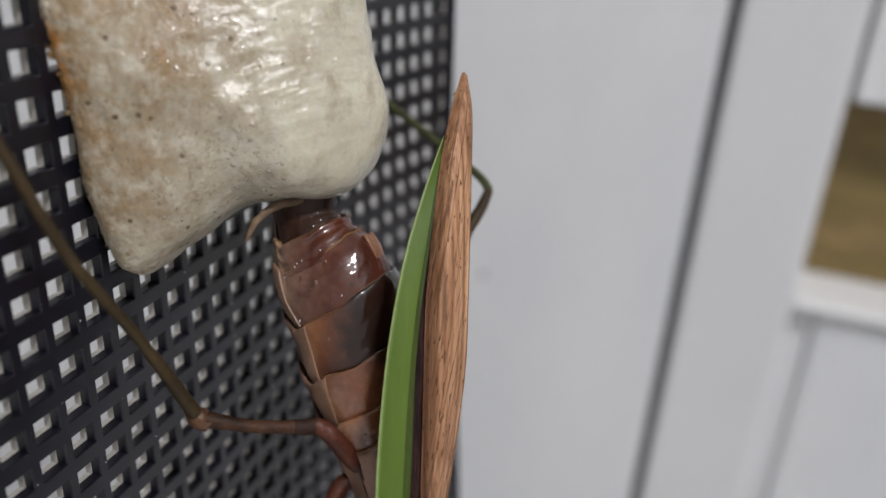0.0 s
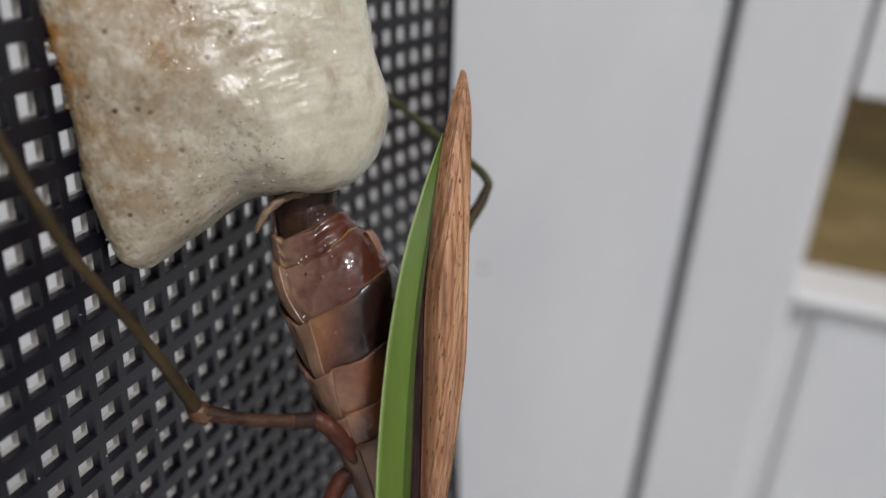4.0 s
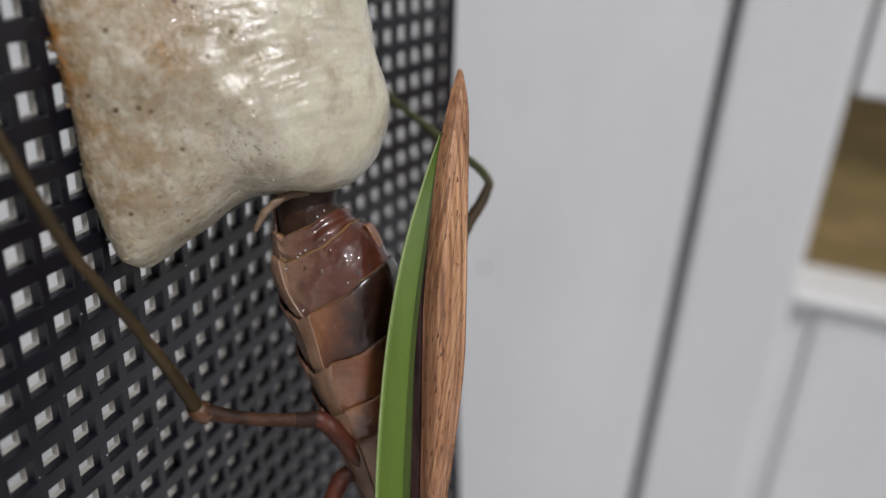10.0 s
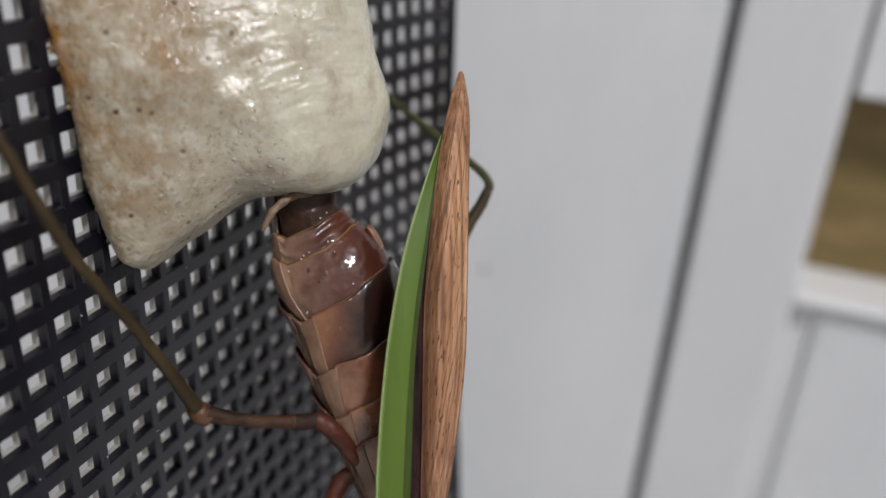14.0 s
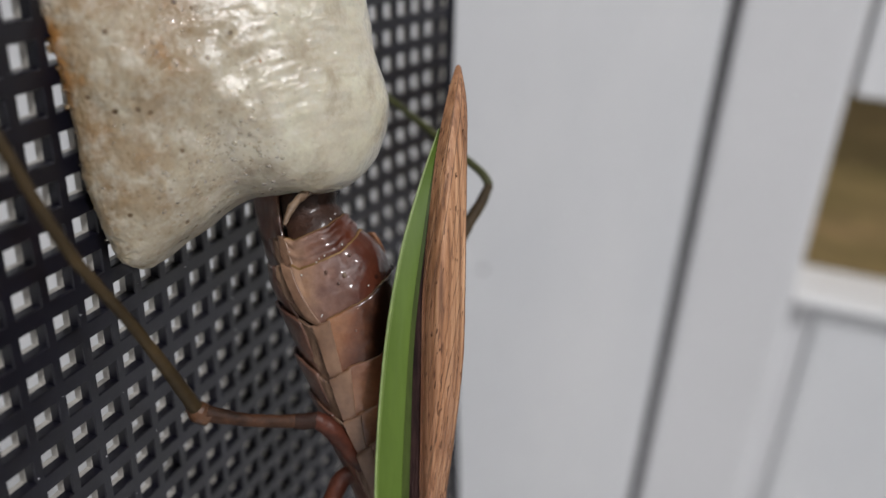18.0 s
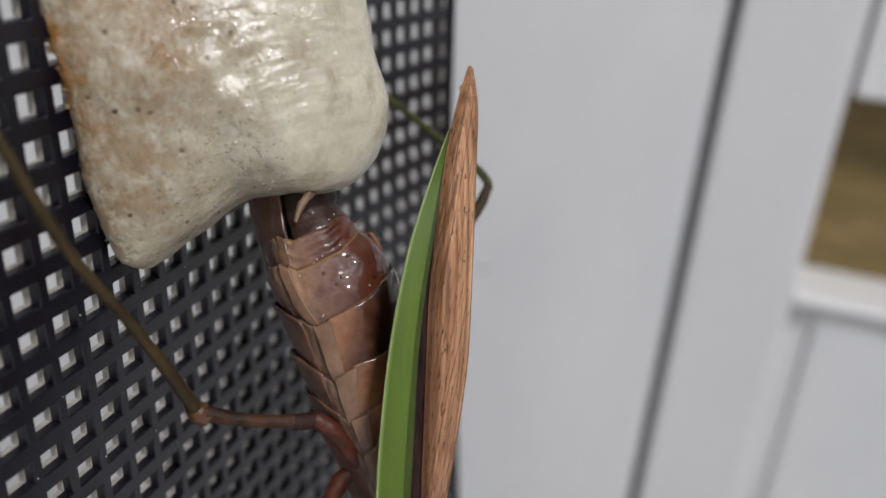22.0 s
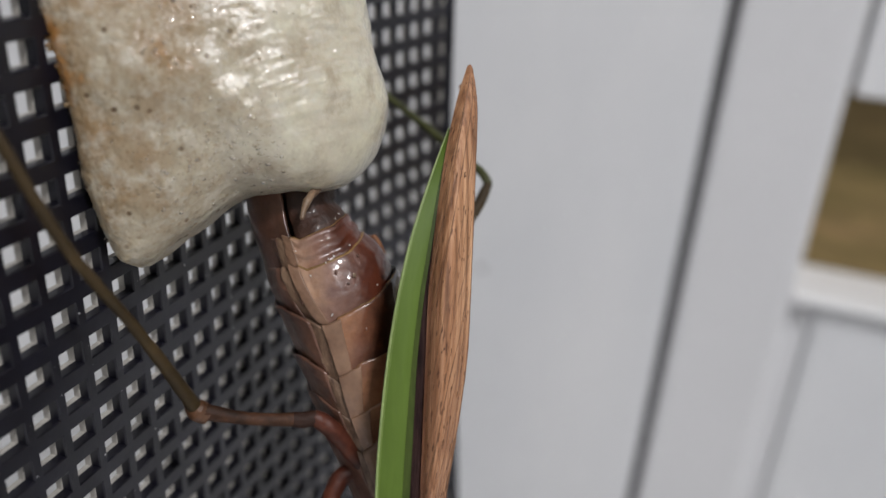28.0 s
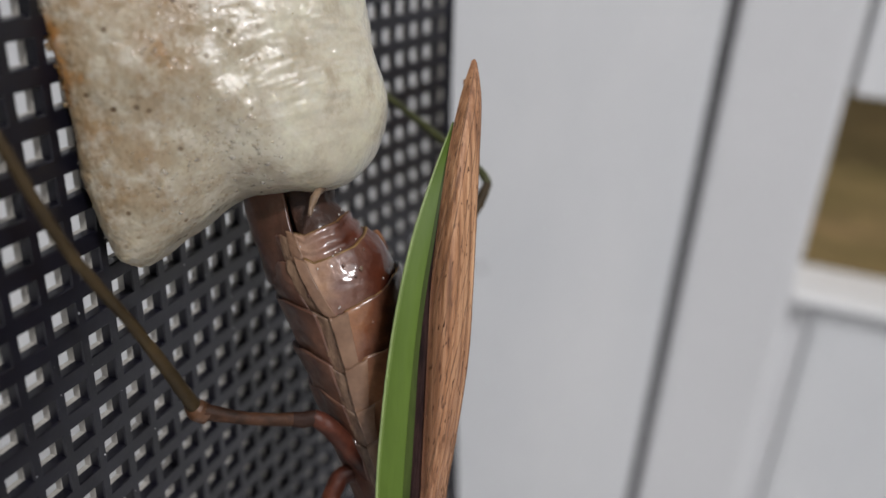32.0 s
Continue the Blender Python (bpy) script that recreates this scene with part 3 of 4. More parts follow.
# axis of the abdomen from tip to base (mm), with its radius
AXIS = [((-14.7, 1.0, 10.0), 3.4), ((-14.5, 1.0, 6.2), 3.5), ((-14.2, 1.0, 3.7), 3.6), ((-13.4, 1.0, 1.7), 4.3), ((-12.45, 1.2, -0.7), 5.2), ((-11.4, 1.5, -2.9), 6.2),
        ((-10.1, 2.0, -6.4), 6.5), ((-8.8, 2.2, -11.9), 6.2), ((-7.6, 3.0, -17.5), 5.3), ((-6.2, 3.4, -22.6), 4.4), ((-4.8, 4.0, -28.1), 3.8), ((-3.5, 5.0, -34.6), 3.4)]
LINE = spline([(*p, r) for p, r in AXIS], 400)


def station(z):
    """Place, radius and direction (towards the tip) of the axis at the height z."""
    i = int(np.argmin(np.abs(LINE[:, 2] - z)))
    a, b = LINE[max(i - 4, 0)], LINE[min(i + 4, 399)]
    return Vector(LINE[i][:3]), LINE[i][3], (Vector(a[:3]) - Vector(b[:3])).normalized()


def shell(name, z_low, z_top, from_deg, to_deg, mat, swell=0.06, wrinkle=0.0, n=26, turns=60, crest=0.0, lean=14.0, keel=(0, 0), ragged=1.0, flare=0.0, climb=4.2):
    """A curved plate round the axis; angles run from the near side (0) to the flank (90) and the belly (150) and on round.
    An angle may be a pair, for the plate's low and top end. keel: how far the belly stands out at both ends; flare, climb: how the rear edge
    runs up over the back and towards the belly."""
    verts, faces = [], []
    zs = np.linspace(z_low, z_top, n)
    pair = [a if isinstance(a, tuple) else (a, a) for a in (from_deg, to_deg)]
    for layer in (0, 1):
        for i, z in enumerate(zs):
            u = i / (n - 1)
            c, r, ax = station(z)
            left = Vector((0, 1, 0)).cross(ax).normalized()
            if left.x > 0:
                left = -left
            near = left.cross(ax).normalized()
            if near.y > 0:
                near = -near
            first, last = (radians(p[0] + (p[1] - p[0]) * u) for p in pair)
            for a in np.linspace(first, last, turns):
                g = math.degrees(a)
                belly = -0.05 * min(max((g - 45) / 45, 0), 1)
                way = (near * math.cos(a) * 0.88 + left * math.sin(a)) * (1 + belly)
                rr = r * (0.965 + swell * u ** 1.3 - 0.03 * (1 - u) ** 4) + crest
                rr += (keel[0] + (keel[1] - keel[0]) * u) * math.exp(-((g - 150) / 40) ** 2)
                q = c + way * rr
                rr += 0.11 * noise.noise(q * 0.5) + 0.05 * noise.noise(q * 1.4) + 0.02 * noise.noise(q * 3.2)
                if wrinkle:
                    rr += wrinkle * math.sin(u * 15 + 1.5 * noise.noise(q * 0.5) + math.sin(a)) * (0.4 + 0.6 * abs(noise.noise(q * 0.7)))
                if u > 0.93:
                    rr -= 0.10 * ((u - 0.93) / 0.07) ** 2
                if layer:
                    rr -= 0.35
                up = -math.sin(min(a, radians(34))) * math.tan(radians(lean))
                up += 0.25 * climb * max(math.sin(min(a, math.pi / 2)) - 0.56, 0) if a > 0 else 0
                up += flare * min(max((-g - 20) / 45, 0), 1)
                q = c + way * rr + ax * (up * rr)
                q += ax * ragged * (u * 0.22 * noise.noise(Vector((a * 2.2, z_top, 1.0))) + u * 0.09 * noise.noise(Vector((a * 9.0, z_top, 4.0))))
                verts.append(q * MM)

    def vid(l, i, j):
        return (l * n + i) * turns + j

    for i in range(n - 1):
        for j in range(turns - 1):
            faces.append((vid(0, i, j), vid(0, i, j + 1), vid(0, i + 1, j + 1), vid(0, i + 1, j)))
            faces.append((vid(1, i, j), vid(1, i + 1, j), vid(1, i + 1, j + 1), vid(1, i, j + 1)))
    for j in range(turns - 1):
        for i in (0, n - 1):
            f = (vid(0, i, j), vid(1, i, j), vid(1, i, j + 1), vid(0, i, j + 1))
            faces.append(f if i == 0 else f[::-1])
    for i in range(n - 1):
        for j in (0, turns - 1):
            f = (vid(0, i, j), vid(0, i + 1, j), vid(1, i + 1, j), vid(1, i, j))
            faces.append(f if j == 0 else f[::-1])
    return mesh_of(name, verts, faces, mat)


def wart(name, z, deg, size, mat, parent, label=""):
    """A small flattened knob on the abdomen's skin."""
    c, r, ax = station(z)
    side = Vector((0, 1, 0)).cross(ax).normalized()
    side = -side if side.x > 0 else side
    way = Vector((0, -1, 0)) * math.cos(radians(deg)) * 0.88 + side * math.sin(radians(deg))
    dot = bmesh.new()
    bmesh.ops.create_icosphere(dot, subdivisions=2, radius=1)
    turn = way.to_track_quat("Z", "Y").to_matrix().to_4x4()
    bmesh.ops.transform(dot, verts=dot.verts, matrix=Matrix.Translation((c + way * r * 1.0) * MM) @ turn @ Matrix.Diagonal((size[0] * MM, size[1] * MM, size[2] * MM, 1)))
    for f in dot.faces:
        f.smooth = True
    return part(name, dot, mat, parent, label)


# heights (mm) of the plates' rear edges, from the tip down; the angles of the side plate's edges at its low and its rear end
CUTS = [9.0, 2.0, -0.3, -5.0, -11.0, -15.4, -19.2, -33.5]
INNER = [None, (42, 44), (28, 42), (21, 19), (21, 12), (22, 14), (22, 14)]
OUTER = [None, (56, 58), (40, 54), (35, 36), (34, 34), (34, 34), (34, 34)]
segments = []
for i in range(len(CUTS) - 1):
    top, low = CUTS[i], CUTS[i + 1] - (0.9 if i > 1 else 0.6)
    if i == 0:
        seg = part("terminal_segment", shell("terminal_segment", low, top, -190, (56, 50), TIP, 0.04, wrinkle=0.09, n=44, turns=80, crest=-0.2, lean=4, climb=1), None, mantis, "blackish brown tip of the abdomen in the foam")
        segments.append(seg)
        continue
    lean = (0, 0, -1, 8, 11, 12, 12)[i]
    flare = (0, 0.12, 0.25, 0.12, 0.1, 0.1, 0.1)[i]
    swell = (0, 0.02, 0.03, 0.06, 0.07, 0.07, 0.07)[i]
    inner, outer = INNER[i], OUTER[i]
    past = (inner[0] + 3, inner[1] + 3)
    seg = part("tergite", shell("tergite", low, top, -190, past, GLOSSY if i < 3 else SHADEFLANK if i == 3 else LITFLANK, swell, wrinkle=0.19 if i == 1 else 0.0, n=40 if i < 3 else 26, turns=120, crest=0.03 if i == 1 else 0, lean=lean, flare=flare, ragged=0.5 if i < 3 else 1), None, mantis,
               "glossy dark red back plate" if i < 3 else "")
    part("lateral_plate", shell("lateral_plate", low - 0.1, top - 0.12, inner, outer, STRIP, swell + 0.015, turns=22, crest=0.15 if i > 1 else 0.04, lean=lean), None, seg, "tan side plate")
    part("pleurite", shell("pleurite", low - 0.3, top - 0.7, (outer[0] - 3, outer[1] - 3), (outer[0] + 15, outer[1] + 16), PLEURA, swell - 0.005, turns=18, crest=-0.06, lean=lean), None, seg, "soft striped skin between the plates")
    part("sternite", shell("sternite", low, top - 0.3, (outer[0] + 12, outer[1] + 12), 235, STERNITE, 0.09, turns=60, crest=-0.12, keel=(1.6, 1.9)), None, seg, "dark brown belly plate")
    part("rear_rim", shell("rear_rim", top - 0.32, top + 0.03, -190, past, RIM, swell, n=5, turns=120, crest=0.012 if i > 1 else -0.03, lean=lean, flare=flare, ragged=0.5 if i < 3 else 1), None, seg)
    if i > 1:
        wart("spiracle", top - 2.2 - 0.25 * i, inner[1] + 6, (0.2, 0.34, 0.1), STERNITE, seg, "dark breathing hole")
        for dz, deg, size in ((1.5, 5, 0.17), (2.4, -9, 0.21), (2.9, -1, 0.13), (1.1, -26, 0.15)):
            wart("pit", top - dz, deg, (size, size * 1.3, 0.06), STERNITE if size < 0.2 else CERCUS, seg)
    segments.append(seg)

part("thorax", tube("thorax", [(-3.8, 5.0, -33.6), (-3.1, 6.0, -38.7), (-2.3, 7.0, -44.8), (-1.8, 8.0, -50.3)], [3.2, 3.6, 3.0, 1.2], TERGITE, 30, 24, 0.1), None, mantis)

part("cercus", tube("cercus", [(-13.2, -1.5, 5.9), (-14.6, -3.9, 5.4), (-16.2, -5.1, 4.0), (-17.2, -5.5, 1.9)], [0.36, 0.42, 0.38, 0.2], CERCUS, 40, 12, 0.35), None, segments[0], "pale segmented tail feeler")
part("subgenital_plate", shell("subgenital_plate", -2.4, 7.4, (60, 62), 222, SCOOP, 0.0, n=34, turns=70, keel=(2.2, 5.2), lean=0, climb=1.6, crest=0.1), None, segments[0], "brown scoop-shaped end plate of the belly")
part("side_lobe", shell("side_lobe", -4.2, -1.9, -108, -80, LOBE, 0.05, n=16, turns=16, crest=0.10, lean=0, flare=0.3), None, segments[2], "orange-tan lobe")
# opaque white knobs along the plates' edges, painting the glints of wet skin
GLINT = plain("painted wet glint", (0.75, 0.75, 0.72), (0.85, 0.85, 0.82), 300, 0.08, 1.0)
rng = random.Random(21)
for k in (1, 2, 2, 3, 2, 1, 2, 3, 3, 1, 2, 4):
    deg = rng.uniform(-45, 42)
    z = CUTS[k] - math.sin(radians(deg)) * 5.0 * math.tan(radians(13)) - rng.uniform(0, 0.3)
    wart("glint_knob", z, deg, (0.07, 0.1, 0.07), GLINT, segments[k], "tiny white knob standing for a wet glint")


# ---- wings ----
def sheet(name, rails, mat, n=90, m=18, thick=0.22, relief=0.0):
    """A curved plate lofted across rails (each a list of points in mm, from tip to base), with thickness."""
    curves = [spline(r, n) for r in rails]
    verts, faces = [], []
    for layer in (0, 1):
        for i in range(n):
            across = spline([c[i] for c in curves], m)
            for j in range(m):
                q = Vector(across[j])
                q.y += thick * layer + relief * noise.noise(Vector((j * 0.55 + i * 0.05, i * 0.04, 3.0)))
                verts.append(q * MM)
    def vid(l, i, j):
        return (l * n + i) * m + j
    for i in range(n - 1):
        for j in range(m - 1):
            faces.append((vid(0, i, j), vid(0, i + 1, j), vid(0, i + 1, j + 1), vid(0, i, j + 1)))
            faces.append((vid(1, i, j), vid(1, i, j + 1), vid(1, i + 1, j + 1), vid(1, i + 1, j)))
        for j in (0, m - 1):
            f = (vid(0, i, j), vid(1, i, j), vid(1, i + 1, j), vid(0, i + 1, j))
            faces.append(f if j else f[::-1])
    for j in range(m - 1):
        for i in (0, n - 1):
            f = (vid(0, i, j), vid(0, i, j + 1), vid(1, i, j + 1), vid(1, i, j))
            faces.append(f if i else f[::-1])
    return mesh_of(name, verts, faces, mat)


G_LEFT = [(-0.3, -3.4, 11.8), (-2.0, -5.0, 6.6), (-3.7, -6.4, 0.6), (-4.8, -7.0, -5.1), (-5.6, -7.1, -11.0), (-6.15, -7.1, -17.8), (-6.4, -6.9, -24.3), (-6.2, -5.5, -31.3), (-4.7, 2.6, -39.4)]
G_MID = [(-0.3, -3.6, 11.8), (-1.4, -5.0, 6.6), (-2.6, -6.2, 0.6), (-3.6, -6.8, -5.1), (-4.2, -7.0, -11.0), (-4.9, -7.0, -17.8), (-5.2, -6.7, -24.4), (-5.0, -5.2, -31.4), (-4.3, 2.6, -39.4)]
G_RIGHT = [(-0.2, -3.8, 11.7), (-0.9, -5.0, 6.6), (-1.6, -5.9, 0.6), (-2.3, -6.3, -5.1), (-2.8, -6.4, -11.1), (-3.0, -6.4, -17.9), (-3.2, -6.1, -24.5), (-3.5, -4.5, -31.7), (-3.7, 2.6, -39.4)]
D_RIGHT = [(-0.2, -3.8, 11.7), (-0.8, -4.9, 6.6), (-1.4, -5.8, 0.6), (-1.8, -6.2, -5.1), (-2.0, -6.3, -11.0), (-2.1, -6.3, -17.8), (-2.2, -6.0, -24.4), (-2.3, -4.4, -31.6), (-3.1, 2.6, -39.4)]
B_LEFT = [(1.4, -2.2, 18.3), (0.3, -3.4, 14.1), (-0.7, -4.8, 8.3), (-1.5, -6.0, 0.6), (-1.9, -6.5, -5.0), (-2.0, -6.6, -11.0), (-2.1, -6.6, -17.7), (-2.2, -6.3, -24.3), (-2.3, -4.3, -31.7), (-3.1, 2.6, -39.4)]
B_MID = [(1.7, -2.2, 18.4), (1.2, -4.2, 14.0), (0.8, -5.8, 8.3), (0.3, -7.2, 0.6), (0.1, -7.6, -5.0), (-0.1, -7.6, -10.9), (-0.4, -7.4, -17.7), (-0.9, -6.6, -24.4), (-1.2, -4.0, -31.9), (-2.4, 2.6, -39.4)]
B_RIGHT = [(1.9, -2.2, 18.1), (2.4, -3.2, 14.2), (2.4, -3.8, 8.5), (2.3, -4.2, 0.6), (2.2, -4.2, -5.3), (2.0, -4.2, -11.4), (1.2, -4.2, -18.4), (0.3, -3.7, -25.2), (-0.2, -2.0, -32.6), (-1.7, 2.6, -39.4)]
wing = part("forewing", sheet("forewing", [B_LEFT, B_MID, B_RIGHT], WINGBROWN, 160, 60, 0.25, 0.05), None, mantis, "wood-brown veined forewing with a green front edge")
G_IN = [tuple(0.35 * a[i] + 0.65 * b[i] for i in range(3)) for a, b in zip(G_MID, G_RIGHT)]
part("costal_strip", sheet("costal_strip", [G_LEFT, G_MID, G_IN], GREEN, 120, 20, 0.25), None, wing, "smooth leaf-green front edge of the wing")
part("inner_strip", sheet("inner_strip", [G_IN, G_RIGHT], OLIVEGREEN, 120, 10, 0.25), None, wing, "dull olive-green band beside the edge")
G_RIM = [tuple(0.76 * a[i] + 0.24 * b[i] - (0.04 if i == 1 else 0) for i in range(3)) for a, b in zip(G_LEFT, G_MID)]
G_OUT = [(p[0] - 0.02, p[1] - 0.06, p[2]) for p in G_LEFT]
part("pale_margin", sheet("pale_margin", [G_OUT, G_RIM], MARGIN, 120, 8, 0.1), None, wing, "paler yellow-green margin of the wing")
part("edge_vein", tube("edge_vein", [(p[0], p[1] - 0.05, p[2]) for p in G_LEFT], [0.06, 0.1, 0.11, 0.12, 0.12, 0.12, 0.12, 0.12, 0.12], PALEGREEN, 120, 8), None, wing, "pale green leading vein")
part("dark_fold", sheet("dark_fold", [G_RIGHT, D_RIGHT], WINGDARK, 120, 14, 0.25, 0.06), None, wing, "purple-brown fold along the wing")
bl, bmid, br = (spline(r, 180) for r in (B_LEFT, B_MID, B_RIGHT))
rng = random.Random(11)
at = -1.75
while at < 0.95:
    pts, rad = [], []
    fan, wide, first, last = 1.75 + rng.uniform(-0.15, 0.15), rng.uniform(0.025, 0.065), rng.uniform(0, 0.15), rng.uniform(0.75, 1.05)
    for s in range(56):
        u = s / 55
        i = 172 - 3 * s
        g = at + fan * u ** 0.8 + 0.05 * noise.noise(Vector((at * 9, s * 0.13, 0)))
        if 0.03 < g < 0.96 and first < u < last:
            q = spline([bl[i], bmid[i], br[i]], 201)[int(g * 200)]
            pts.append((q[0], q[1] + 0.005, q[2]))
            rad.append(wide * (0.75 + 0.7 * noise.noise(Vector((at * 5.0, s * 0.45, 2)))))
    if len(pts) > 6:
        part("vein", tube("vein", pts[::2], [max(r, 0.01) for r in rad[::2]], VEIN, 2 * len(pts), 6, 0.4), None, wing)
    at += rng.uniform(0.05, 0.13)
rng = random.Random(14)
verts, faces = [], []
for _ in range(115):
    i = rng.randint(25, 170)
    g = rng.uniform(0.35, 0.97) if rng.random() < 0.85 else rng.uniform(0.08, 0.3)
    q = Vector(spline([bl[i], bmid[i], br[i]], 201)[int(g * 200)])
    a, b = rng.uniform(0.04, 0.09), rng.uniform(0.12, 0.55)
    base = len(verts)
    for x, y, z in ((1, 0, 0), (0.5, 0, 0.9), (-0.6, 0, 0.8), (-1, 0, 0), (-0.5, 0, -0.9), (0.6, 0, -0.8), (0, -1, 0), (0, 1, 0)):
        verts.append((q + Vector((x * a + z * b * 0.16, y * 0.05, z * b))) * MM)
    for k in range(6):
        faces += [(base + k, base + (k + 1) % 6, base + 6), (base + (k + 1) % 6, base + k, base + 7)]
tagged(part("fleck", mesh_of("fleck", verts, faces, FLECK), None, wing, "small dark brown flecks on the wing"), kind="stuff")
part("hind_edge", tube("hind_edge", [(p[0], p[1] + 0.1, p[2]) for p in B_RIGHT], [0.05] + [0.09] * 9, VEIN, 160, 8, 0.3), None, wing, "thin dark hind edge of the wing")
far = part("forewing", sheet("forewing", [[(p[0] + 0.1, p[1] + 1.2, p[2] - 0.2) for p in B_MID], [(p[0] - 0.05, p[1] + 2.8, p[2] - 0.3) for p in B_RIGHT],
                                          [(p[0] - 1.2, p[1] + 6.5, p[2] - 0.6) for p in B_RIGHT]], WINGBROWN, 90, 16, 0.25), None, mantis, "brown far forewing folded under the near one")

# ---- legs ----
def leg(pieces):
    return [part(n, tube(n, pts, rad, mat, 40, 16, 0.10), None, mantis, lab) for n, pts, rad, mat, lab in pieces]


leg([("tibia", [(-36.5, -31.9, 17.4), (-35.0, -28.5, 13.1), (-32.2, -27.0, 7.9), (-29.4, -22.0, 0.0), (-26.4, -14.0, -7.5), (-23.6, -6.0, -15.7)], [0.26, 0.43, 0.47, 0.51, 0.53, 0.78], LEGOLIVE, "olive brown hind shin"),
     ("knee", [(-24.2, -6.5, -15.0), (-23.5, -6.0, -15.7), (-22.5, -5.7, -16.3)], [0.7, 1.1, 0.85], KNEE, ""),
     ("femur", [(-23.1, -6.0, -15.8), (-19.1, -4.5, -16.8), (-15.0, -3.0, -17.2), (-12.5, -2.0, -17.2)], [0.85, 0.66, 0.7, 0.76], LEGDARK, "dark brown hind thigh"),
     ("femur_band", [(-14.9, -2.9, -17.2), (-13.8, -2.5, -17.3), (-12.7, -2.1, -17.2)], [0.76, 0.84, 0.8], NIGHT, "dark band on the thigh"),
     ("trochanter", [(-13.0, -2.2, -17.0), (-11.2, -1.5, -18.4), (-8.4, 0.5, -22.1), (-5.3, 2.0, -25.9)], [0.8, 1.0, 1.05, 1.3], LEGBROWN, "red brown upper leg joint"),
     ("tibia", [(-16.5, 23.2, 28.1), (-11.1, 28.5, 24.1), (-7.1, 26.0, 20.2), (-0.7, 21.0, 14.5), (4.5, 17.0, 9.8), (5.7, 16.0, 7.9)], [0.3, 0.42, 0.45, 0.5, 0.52, 0.55], LEGGREEN, "olive green hind shin"),
     ("femur", [(5.7, 16.0, 7.9), (4.5, 15.0, 5.4), (2.8, 14.0, 2.6), (-0.9, 10.0, -5.1), (-3.4, 8.0, -12.7)], [0.55, 0.7, 0.75, 0.9, 1.1], LEGOLIVE, "olive brown hind thigh"),
     ("tibia", [(-19.7, 20.3, 17.3), (-16.0, 13.0, 10.8), (-13.9, 11.0, 7.3), (-12.6, 11.0, 4.5), (-9.5, 11.0, -0.6), (-5.5, 11.0, -7.8)], [0.3, 0.42, 0.5, 0.55, 0.6, 0.7], LEGGREEN, "green middle shin behind the abdomen"),
     ("tibia", [(-24.9, 44.9, -62.3), (-19.5, 28.0, -49.9), (-13.1, 0.0, -33.3)], [0.4, 0.6, 0.9], LEGBROWN, ""),
     ("femur", [(-13.1, 0.0, -33.3), (-11.8, 1.0, -27.2), (-10.7, 1.5, -24.4), (-9.2, 2.0, -23.8), (-7.8, 2.5, -25.1), (-5.7, 3.5, -30.4)], [0.9, 0.95, 1.0, 1.0, 1.0, 1.2], LEGBROWN, "red brown bent middle leg")])

# ---- what moves ----
BEATS = [0, 0.5, 1, 1.5, 2, 2.5, 3, 3.5, 5.5, 6, 6.5, 7, 7.5, 8, 8.5, 9, 9.5, 10, 10.5, 11, 11.5, 12, 12.5, 13, 13.5,
    14, 14.5, 16.5, 17, 17.5, 18, 18.5, 19, 19.5, 20, 20.5, 21, 21.5, 22, 22.5, 23, 23.5, 24, 24.5, 25, 25.5,
    27.5, 28, 28.5, 29, 29.5, 30, 30.5, 31, 31.5, 32]
TURN = [-21.62, -1.64, -5.79, -23.6, -17.34, -8.41, -4.55, -8.99, -13.55, -12.54, -7.41, -2.61, -6.75, -12.48, -5.05,
    0, -10.36, -12.79, -4.39, -3.78, 0.35, -7.19, -5.2, -0.41, -4.06, -7.98, -7.92, 11.16, 3.73, 7.6, 10.15, 6.71, 0.8,
    -2.76, 12.17, 14.98, 17.38, 18.55, 9.91, 9.38, 14.4, 0.37, 1.51, 4.92, 14.32, 17.18, 19.39, 19.88, 17.05, 21.72,
    23.96, 22.67, 20.02, 22.62, 26.35, 24.93]
TWIST = [-13.68, -1.59, 1.05, -15.3, -8.38, -6.49, -3.95, -4.97, -3.74, -7.02, 0.43, -3.24, 1.49, -5.51, -1.8, 0, 2.29,
    -5.07, 0.09, 3.18, 2.04, 7.06, 0.58, 3.06, 2.89, 1.42, 0.56, 13.94, 16.28, 10.84, 12.46, 11.38, 10.34, 6.69, 17.86,
    18.96, 19.33, 23.22, 23.74, 16.73, 17.78, 16.01, 17.81, 20.64, 17.92, 25.06, 22.77, 22.17, 19.31, 23.93, 25.76,
    23.62, 21.74, 25.35, 28.61, 25.8]
RISE = [0.24, -0.2, -0.1, 0.22, 0.16, 0.08, -0.14, -0.21, 0.13, 0.28, -0.21, -0.09, -0.03, 0.37, -0.06, -0, 0.42, 0.54,
    0.41, -0.11, 0.19, 0.19, 0.15, -0.11, -0.14, 0.4, 0.07, -0.49, -0.32, -0.66, -0.52, -0.78, -0.36, -0.22, -0.17,
    -0.95, -0.36, -1.11, -0.52, -0.85, -0.96, -0.22, -0.29, -0.92, -0.84, -1.04, -0.99, -1.04, -1.28, -1.2, -1.14,
    -1.15, -1.27, -0.41, -0.73, -0.52]
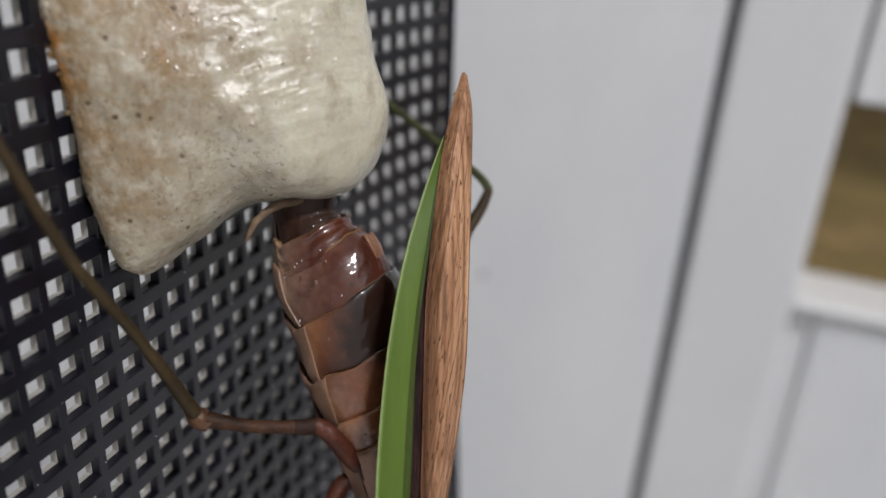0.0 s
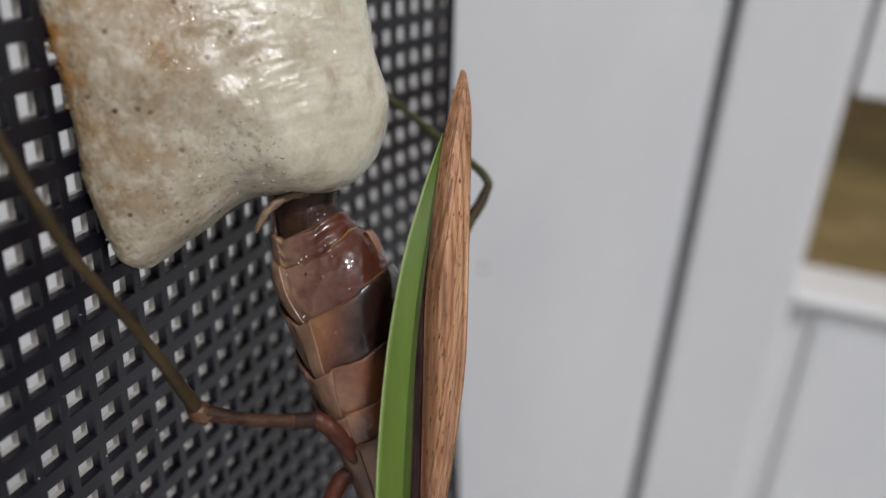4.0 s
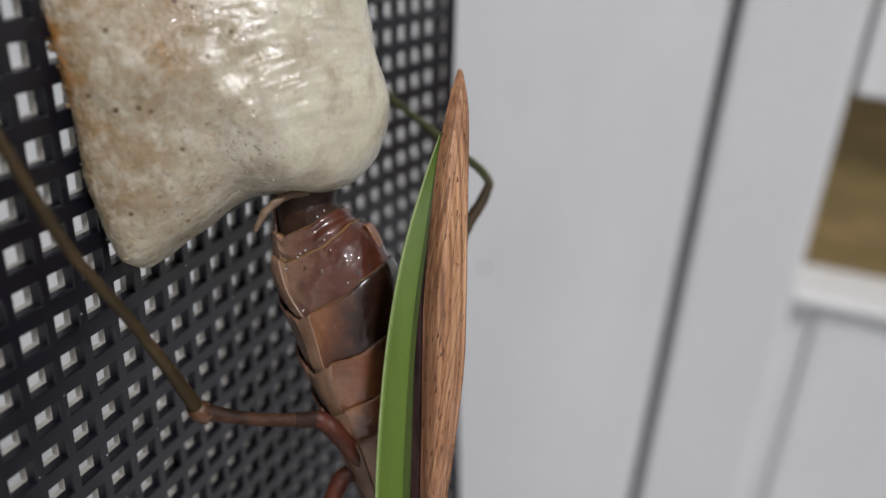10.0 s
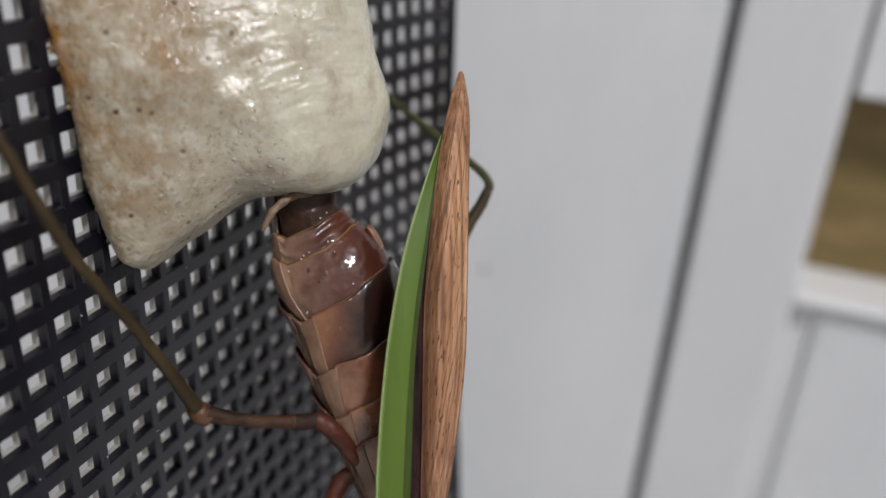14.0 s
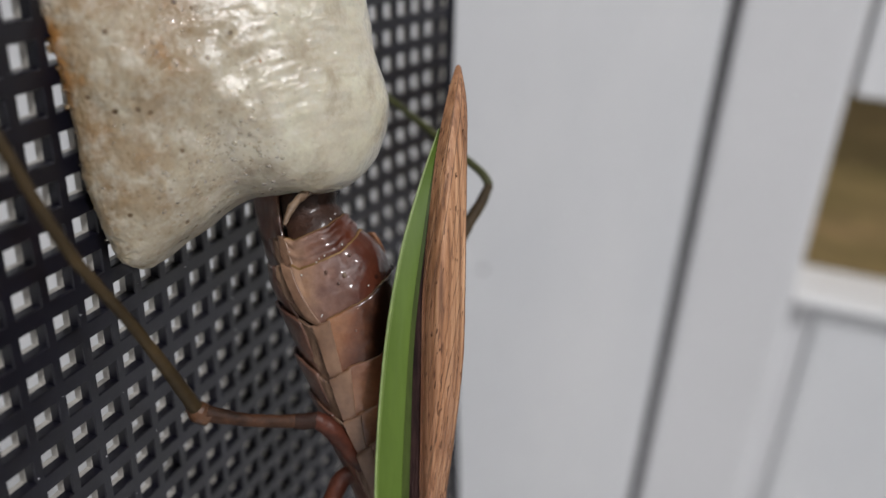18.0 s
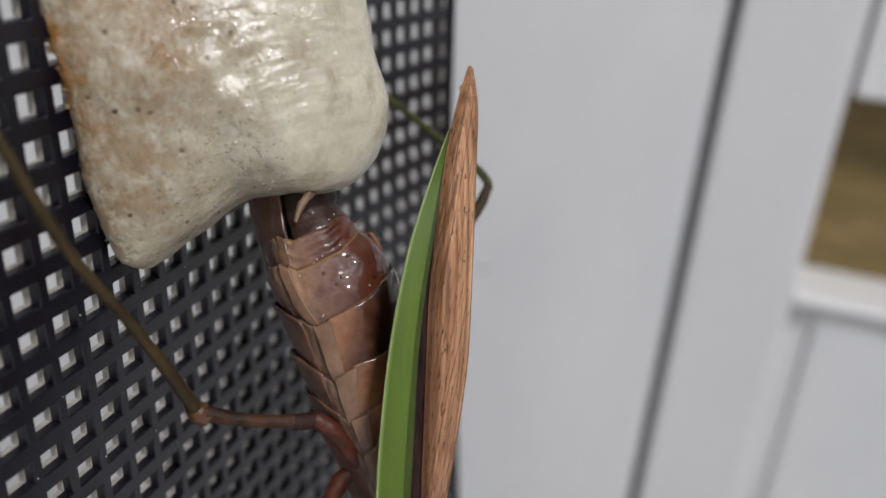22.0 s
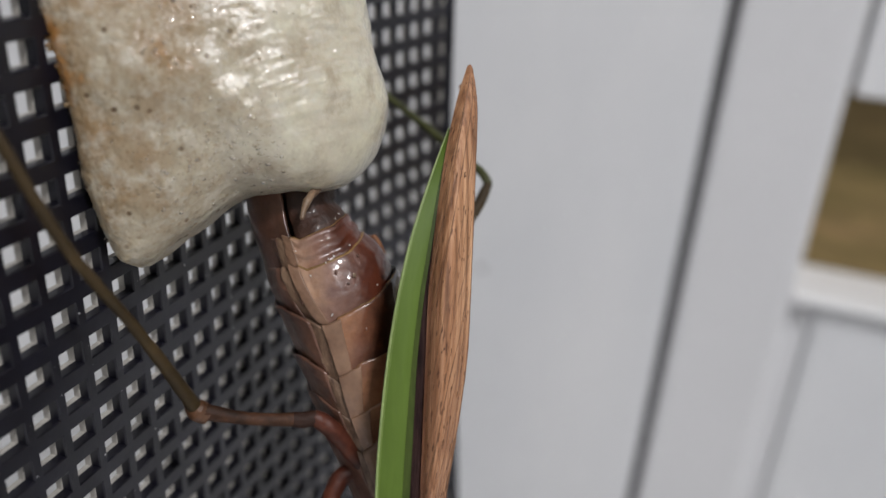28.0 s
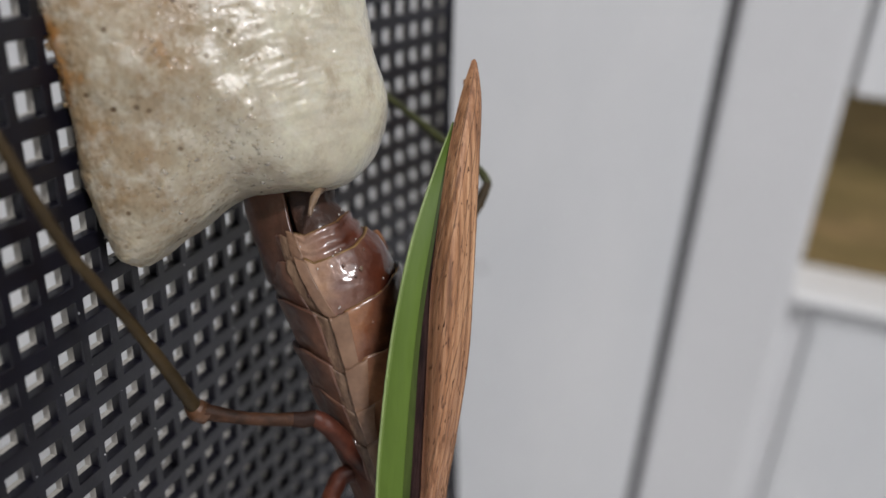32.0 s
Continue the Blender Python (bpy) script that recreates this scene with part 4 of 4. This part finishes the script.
LIFT = [-0.2, -0.14, -0.16, -0.23, 0.06, 0.07, 0, -0.08, 0.01, 0.11, -0.14, -0.02, -0.14, 0.19, -0.03, -0, 0.31, 0.36,
    0.23, -0.14, 0.19, -0.01, 0.21, -0.08, 0.03, 0.29, 0.14, -0.15, -0.24, -0.2, -0.16, -0.34, 0.15, -0.01, 0.18,
    -0.27, -0.03, -0.33, -0.19, -0.36, -0.35, -0.28, -0.42, -0.45, -0.35, -0.25, 0, -0.18, -0.3, -0.17, -0.17, -0.14,
    -0.22, 0.56, 0.27, 0.29]
WING = [0.55, 0.47, 1, 0.5, 0.32, 0.23, 0.2, 0.44, 0.45, 0.09, 0.08, 0.03, 0.4, 0.18, -0.13, 0, 0.79, 0.07, 0.04,
    0.13, -0.01, 0.4, -0.03, -0.33, 0.08, 0.13, -0.26, -0.01, 0.3, -0.02, -0.04, 0.06, 0.48, -0.02, 0.53, 0.78,
    0.87, 1.12, 1.17, 0.29, 0.39, 0.95, 0.23, 0.54, 0.54, 1.27, 1.39, 1.18, 1.12, 1.52, 1.72, 1.49, 1.4, 1.39,
    1.88, 1.67]
SWAY = [-0.02, -0, 0.18, -0.19, -0.3, 0.03, 0.11, -0.02, -0.35, -0.37, -0.01, 0.08, -0.03, -0.34, -0.04, 0, -0.19,
    -0.27, -0.05, 0.01, 0.05, -0.3, -0.22, 0, -0.13, -0.28, -0.27, 0.06, -0.31, -0.13, -0.03, 0.05, -0.05, -0.17, 0.04,
    0, 0.06, -0.01, -0.17, -0.05, -0.07, -0.3, -0.27, -0, -0.06, -0.07, 0.2, 0.2, 0.5, 0.5, 0.5, 0.5, 0.5, 0.5, 0.5,
    0.5]
HOIST = [0.22, 0.31, 0.5, -0.44, -0.07, 0.23, 0.24, 0.04, -0.32, -0.33, 0.04, 0.03, 0.08, -0.3, 0.04, -0, -0.14, -0.22,
    0.17, 0.04, 0.28, -0.18, 0.04, 0.08, 0.12, -0.27, -0.19, 0.24, -0.06, 0.37, 0.33, 0.2, -0.05, 0.05, 0.46,
    0.35, 0.32, 0.3, 0.4, 0.33, 0.11, -0.26, 0.13, 0.17, 0.26, 0.43, 0.37, 0.37, 0.27, 0.5, 0.52, 0.78, 0.52,
    0.93, 0.93, 0.95]


def about(p, m):
    return Matrix.Translation(p) @ m @ Matrix.Translation(-p)


def motions():
    """The abdomen rolls and sways, less at its base, its tip held in the foam; the wings rock on their base."""
    base = Vector((-4.2, 4.0, -31.8)) * MM
    root = Vector((-4.1, -2.0, -32.0)) * MM
    axis = (station(2.3)[0] - station(-21.2)[0]).normalized()
    for k, seg in enumerate(segments):
        c = station((CUTS[k] + CUTS[k + 1]) / 2)[0] * MM
        deep = (0, 0, 0, 0.33, 0.67, 1, 1)[k]
        held = (0.1, 0.5, 0.9, 1, 1, 1, 1)[k]
        rows = []
        for t, turn, twist, rise, lift, sway in zip(BEATS, TURN, TWIST, RISE, LIFT, SWAY):
            tilt = Matrix.Rotation(math.atan2(sway * held, 24.0), 4, "Y")
            roll = turn + (twist - turn) * deep if k else 0.6 * turn + 0.8 * twist
            spin = Matrix.Rotation(radians(roll), 4, axis)
            rows.append((t, Matrix.Translation((0, 0, (rise + (lift - rise) * deep) * MM * held)) @ about(base, tilt) @ about(c, spin)))
        walk(seg, rows)
    for w in (wing, far):
        walk(w, [(t, Matrix.Translation((0, 0, up * MM)) @ about(root, Matrix.Rotation(math.atan2(d, 50.0), 4, "Y"))) for t, d, up in zip(BEATS, WING, HOIST)])


motions()
